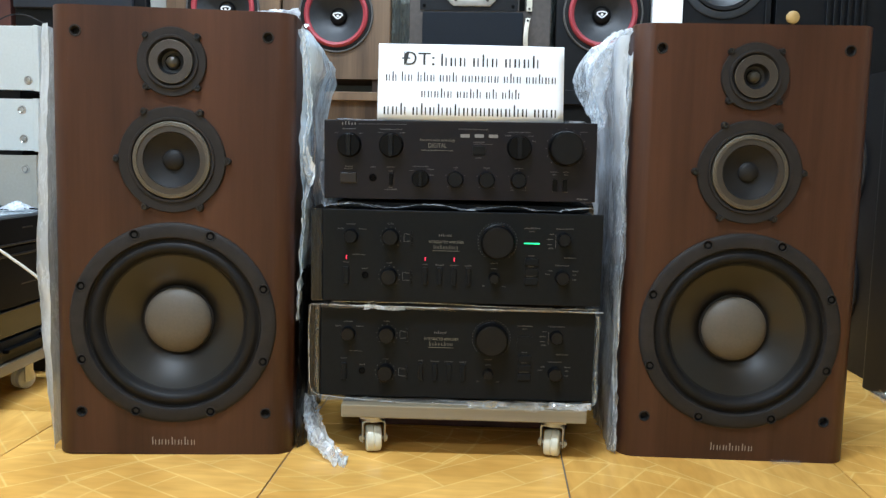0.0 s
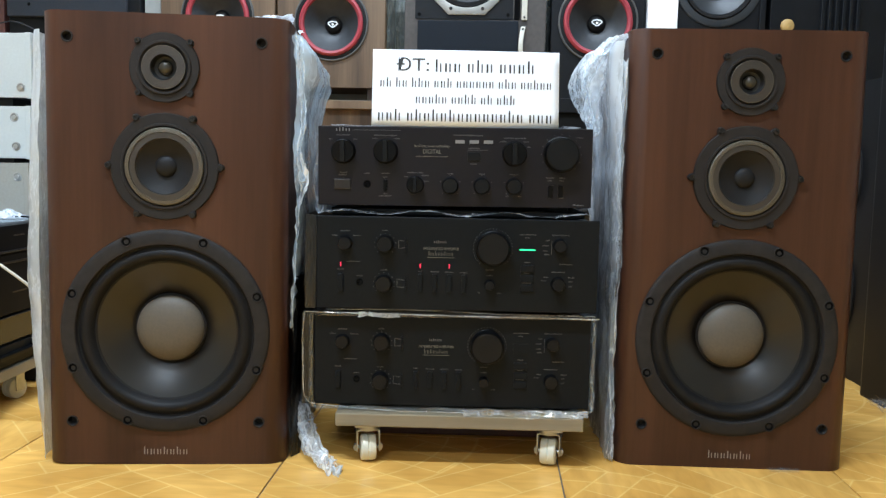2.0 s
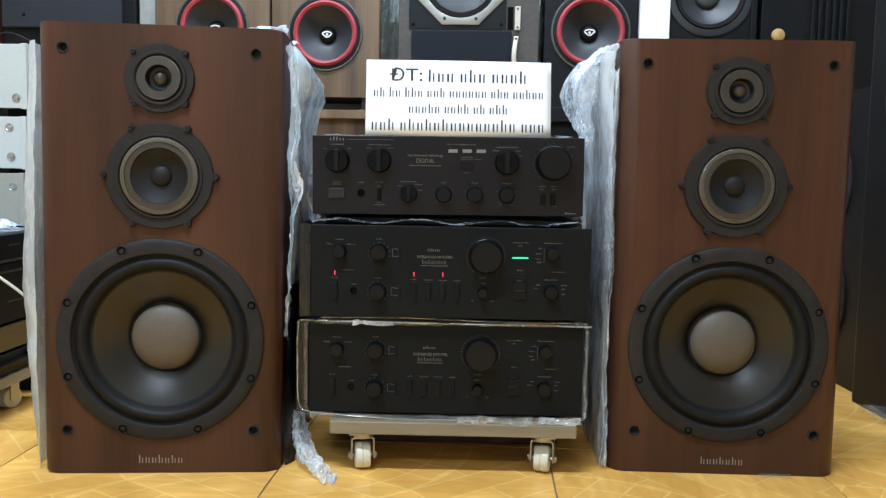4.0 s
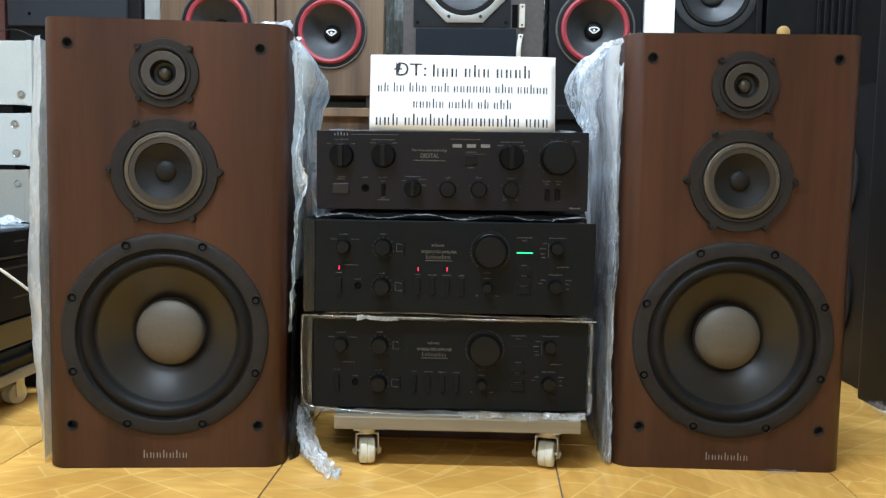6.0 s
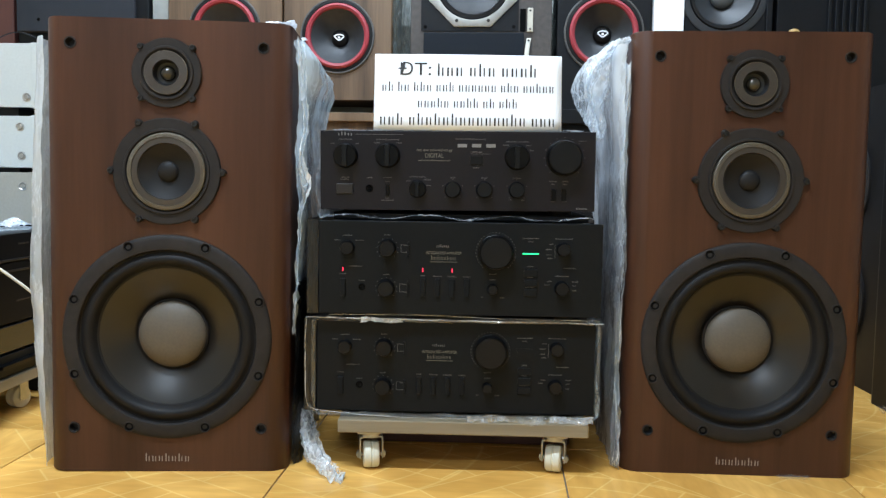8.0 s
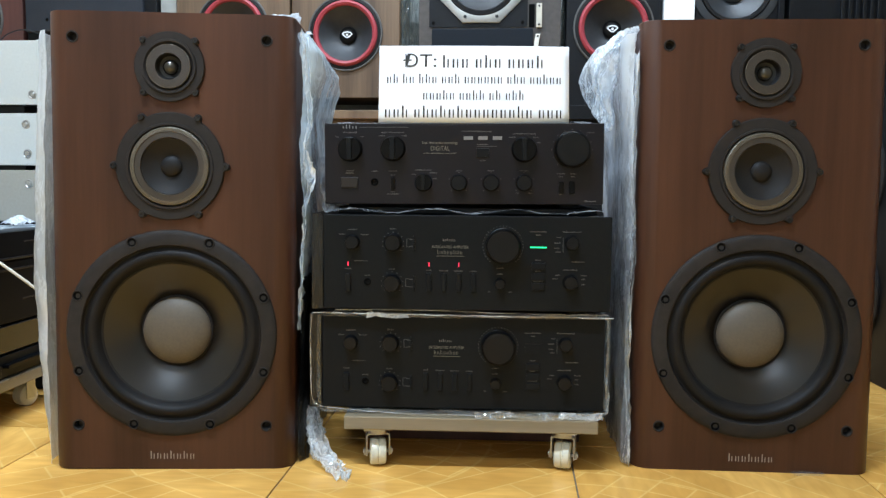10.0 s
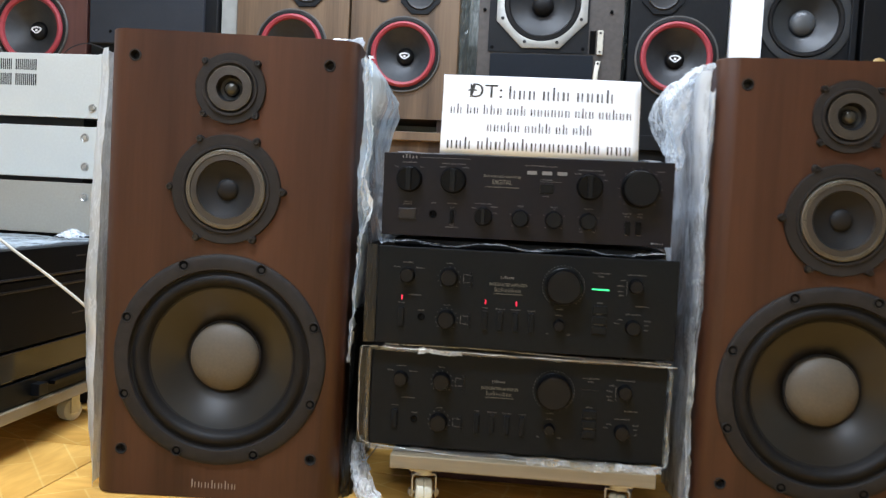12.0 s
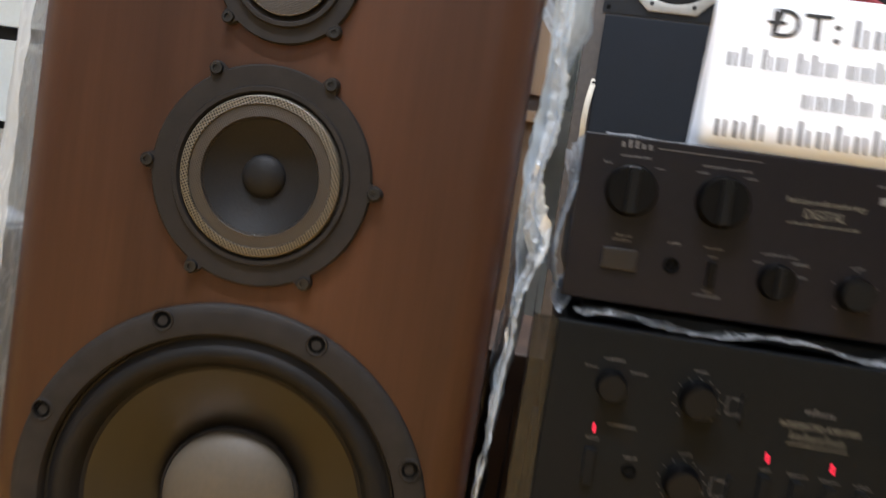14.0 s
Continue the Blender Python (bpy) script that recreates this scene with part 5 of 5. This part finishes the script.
film("plastic_scrap", rolled_edge([(-0.2365, -0.010, 0.0790), (-0.12, -0.011, 0.0785), (0.0, -0.011, 0.0775), (0.12, -0.011, 0.0770), (0.2335, -0.010, 0.0765)], 0.0009, 51, 24), FILM_EDGE, LOW, "bright gathered edge of film over an amplifier")
film("plastic_scrap", rolled_edge([(-0.2370, -0.010, 0.0800), (-0.2395, -0.011, 0.040), (-0.2390, -0.011, -0.010), (-0.2370, -0.011, -0.054), (-0.2260, -0.011, -0.0690), (-0.19, -0.011, -0.0735), (-0.10, -0.012, -0.0790), (0.02, -0.012, -0.0800)], 0.0007, 52, 20), FILM_EDGE, LOW, "gathered edge of film round an amplifier's corner")
film("plastic_scrap", rolled_edge([(-0.20, -0.0105, 0.0840), (-0.05, -0.010, 0.0850), (0.08, -0.010, 0.0815), (0.226, -0.010, 0.0810)], 0.0006, 53, 24), FILM_EDGE, LOW, "thin fold of film over an amplifier")
film("plastic_scrap", crumple(sheet(lambda u, v: (-0.150 + 0.065 * u, -0.0125 + 0.002 * v, 0.0735 + 0.0085 * v * (1 - 0.5 * u)), 26, 5), 0.0022, 70, 55), FILM_EDGE, LOW, "small fold of film turned down over an amplifier")
# milky film and packing beside the top amplifier
film("plastic_film", crumple(sheet(lambda u, v: (-0.2195 - 0.006 * math.sin(v * 5 + u * 2), 0.004 + 0.30 * u, -0.060 + 0.122 * v), 34, 22), 0.0035, 24, 61), FILM_WHITE, TOP, "milky film down the side of the top amplifier")
film("plastic_scrap", crumple(sheet(lambda u, v: (-0.2225 + 0.012 * u + 0.006 * math.cos(v * 6.283), 0.030 + 0.16 * u + 0.010 * math.sin(v * 6.283), 0.0760 + 0.013 * (1 + math.sin(v * 6.283)) * (1 - 0.3 * u)), 26, 22), 0.0025, 50, 62), FILM_WHITE, MID, "white wad of film between two amplifiers")
film("plastic_scrap", crumple(sheet(lambda u, v: (0.226 + 0.004 * math.sin(v * 8), 0.0 + 0.30 * u, -0.075 + 0.14 * v), 20, 24), 0.005, 26, 16), FILM, LOW, "clear film down the side of an amplifier")
def left_film(seed, wide):
    """Film that wraps a component's left side and stands a little off it."""
    def fn(u, v):
        if u < 0.3:
            return (-0.2232 - wide * u / 0.3, -0.001 + 0.006 * u, -0.074 + 0.149 * v)
        return (-0.2232 - wide * (1 - 0.35 * (u - 0.3)), 0.001 + 0.34 * (u - 0.3) / 0.7, -0.074 + 0.149 * v)
    return crumple(sheet(fn, 24, 24), 0.0014, 14, seed, (0.8, 0.5, 0.3), 0.05)


# near-black film colour carries the shade of the gap beside these two amplifiers
film("plastic_film", left_film(41, 0.018), FILM_GAP_DARK, MID, "clear film off an amplifier's side, coloured with the gap's shade")
film("plastic_film", left_film(42, 0.020), FILM_GAP_DARK, LOW, "clear film off an amplifier's side, coloured with the gap's shade")
film("plastic_scrap", crumple(sheet(lambda u, v: (-0.205 + 0.40 * u, 0.01 + 0.36 * v, 0.3555), 40, 30), 0.0025, 18, 17), FILM, STACK, "clear film spread over the black components")
film("plastic_scrap", crumple(sheet(lambda u, v: (0.10 + 0.055 * u, 0.02 + 0.05 * v, 0.362 + 0.014 * math.sin(u * 3.14) * math.sin(v * 3.14)), 14, 14), 0.004, 50, 18), FILM_WHITE, STACK, "white knot of film on the black components")
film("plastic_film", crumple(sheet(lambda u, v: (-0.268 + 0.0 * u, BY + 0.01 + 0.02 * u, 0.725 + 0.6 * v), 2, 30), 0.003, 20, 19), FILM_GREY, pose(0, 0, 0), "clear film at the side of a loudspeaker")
# added filler: closes the see-through gap, its black stands for the shade there
tagged(part("gap_filler", crumple(box(-0.205, 0.205, 0.035, 0.30, 0.0738, 0.0850, 0.002), 0.001, 20, 30), BLACK_PAINT, at=MID), "black filler added to keep the gap between two amplifiers dark", "packing sheet")
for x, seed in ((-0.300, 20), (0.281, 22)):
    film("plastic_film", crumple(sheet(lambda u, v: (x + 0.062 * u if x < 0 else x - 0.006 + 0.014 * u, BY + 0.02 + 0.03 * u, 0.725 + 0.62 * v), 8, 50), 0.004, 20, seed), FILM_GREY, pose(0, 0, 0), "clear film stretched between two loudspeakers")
film("plastic_scrap", flap([(0.945, 1.60, 0.02), (0.920, 1.70, 0.016), (0.912, 1.80, 0.014), (0.908, 1.90, 0.014)], [(0, 0.03), (0.5, 0.04), (1, 0.03)], 23, 0.009), FILM_THIN, pose(0, 0, GROUND), "crumpled clear film at a black loudspeaker's foot")

# ---- floor tiles ----
PITCH, JOINT = 0.4497, 0.0026
tile_bm = box(-PITCH / 2 + JOINT / 2, PITCH / 2 - JOINT / 2, -PITCH / 2 + JOINT / 2, PITCH / 2 - JOINT / 2, -0.009, 0.0, 0.0008)
tile_mesh = bpy.data.meshes.new("tile")
tile_bm.to_mesh(tile_mesh)
tile_bm.free()
tile_mesh.materials.append(TILE)
rng = random.Random(4)
for i in range(-6, 6):
    for j in range(-9, 5):
        x, y = -0.2298 + PITCH * (i + 0.5), 1.585 + PITCH * (j + 0.5)
        if X0 - 0.2 < x < X1 + 0.2 and Y0 - 0.2 < y < Y1 + 0.2:
            tile = new("tile", tile_mesh)
            tile.parent, tile.matrix_basis = floor, pose(x, y, GROUND, 0, 0, rng.choice((0, 90, 180, 270)))
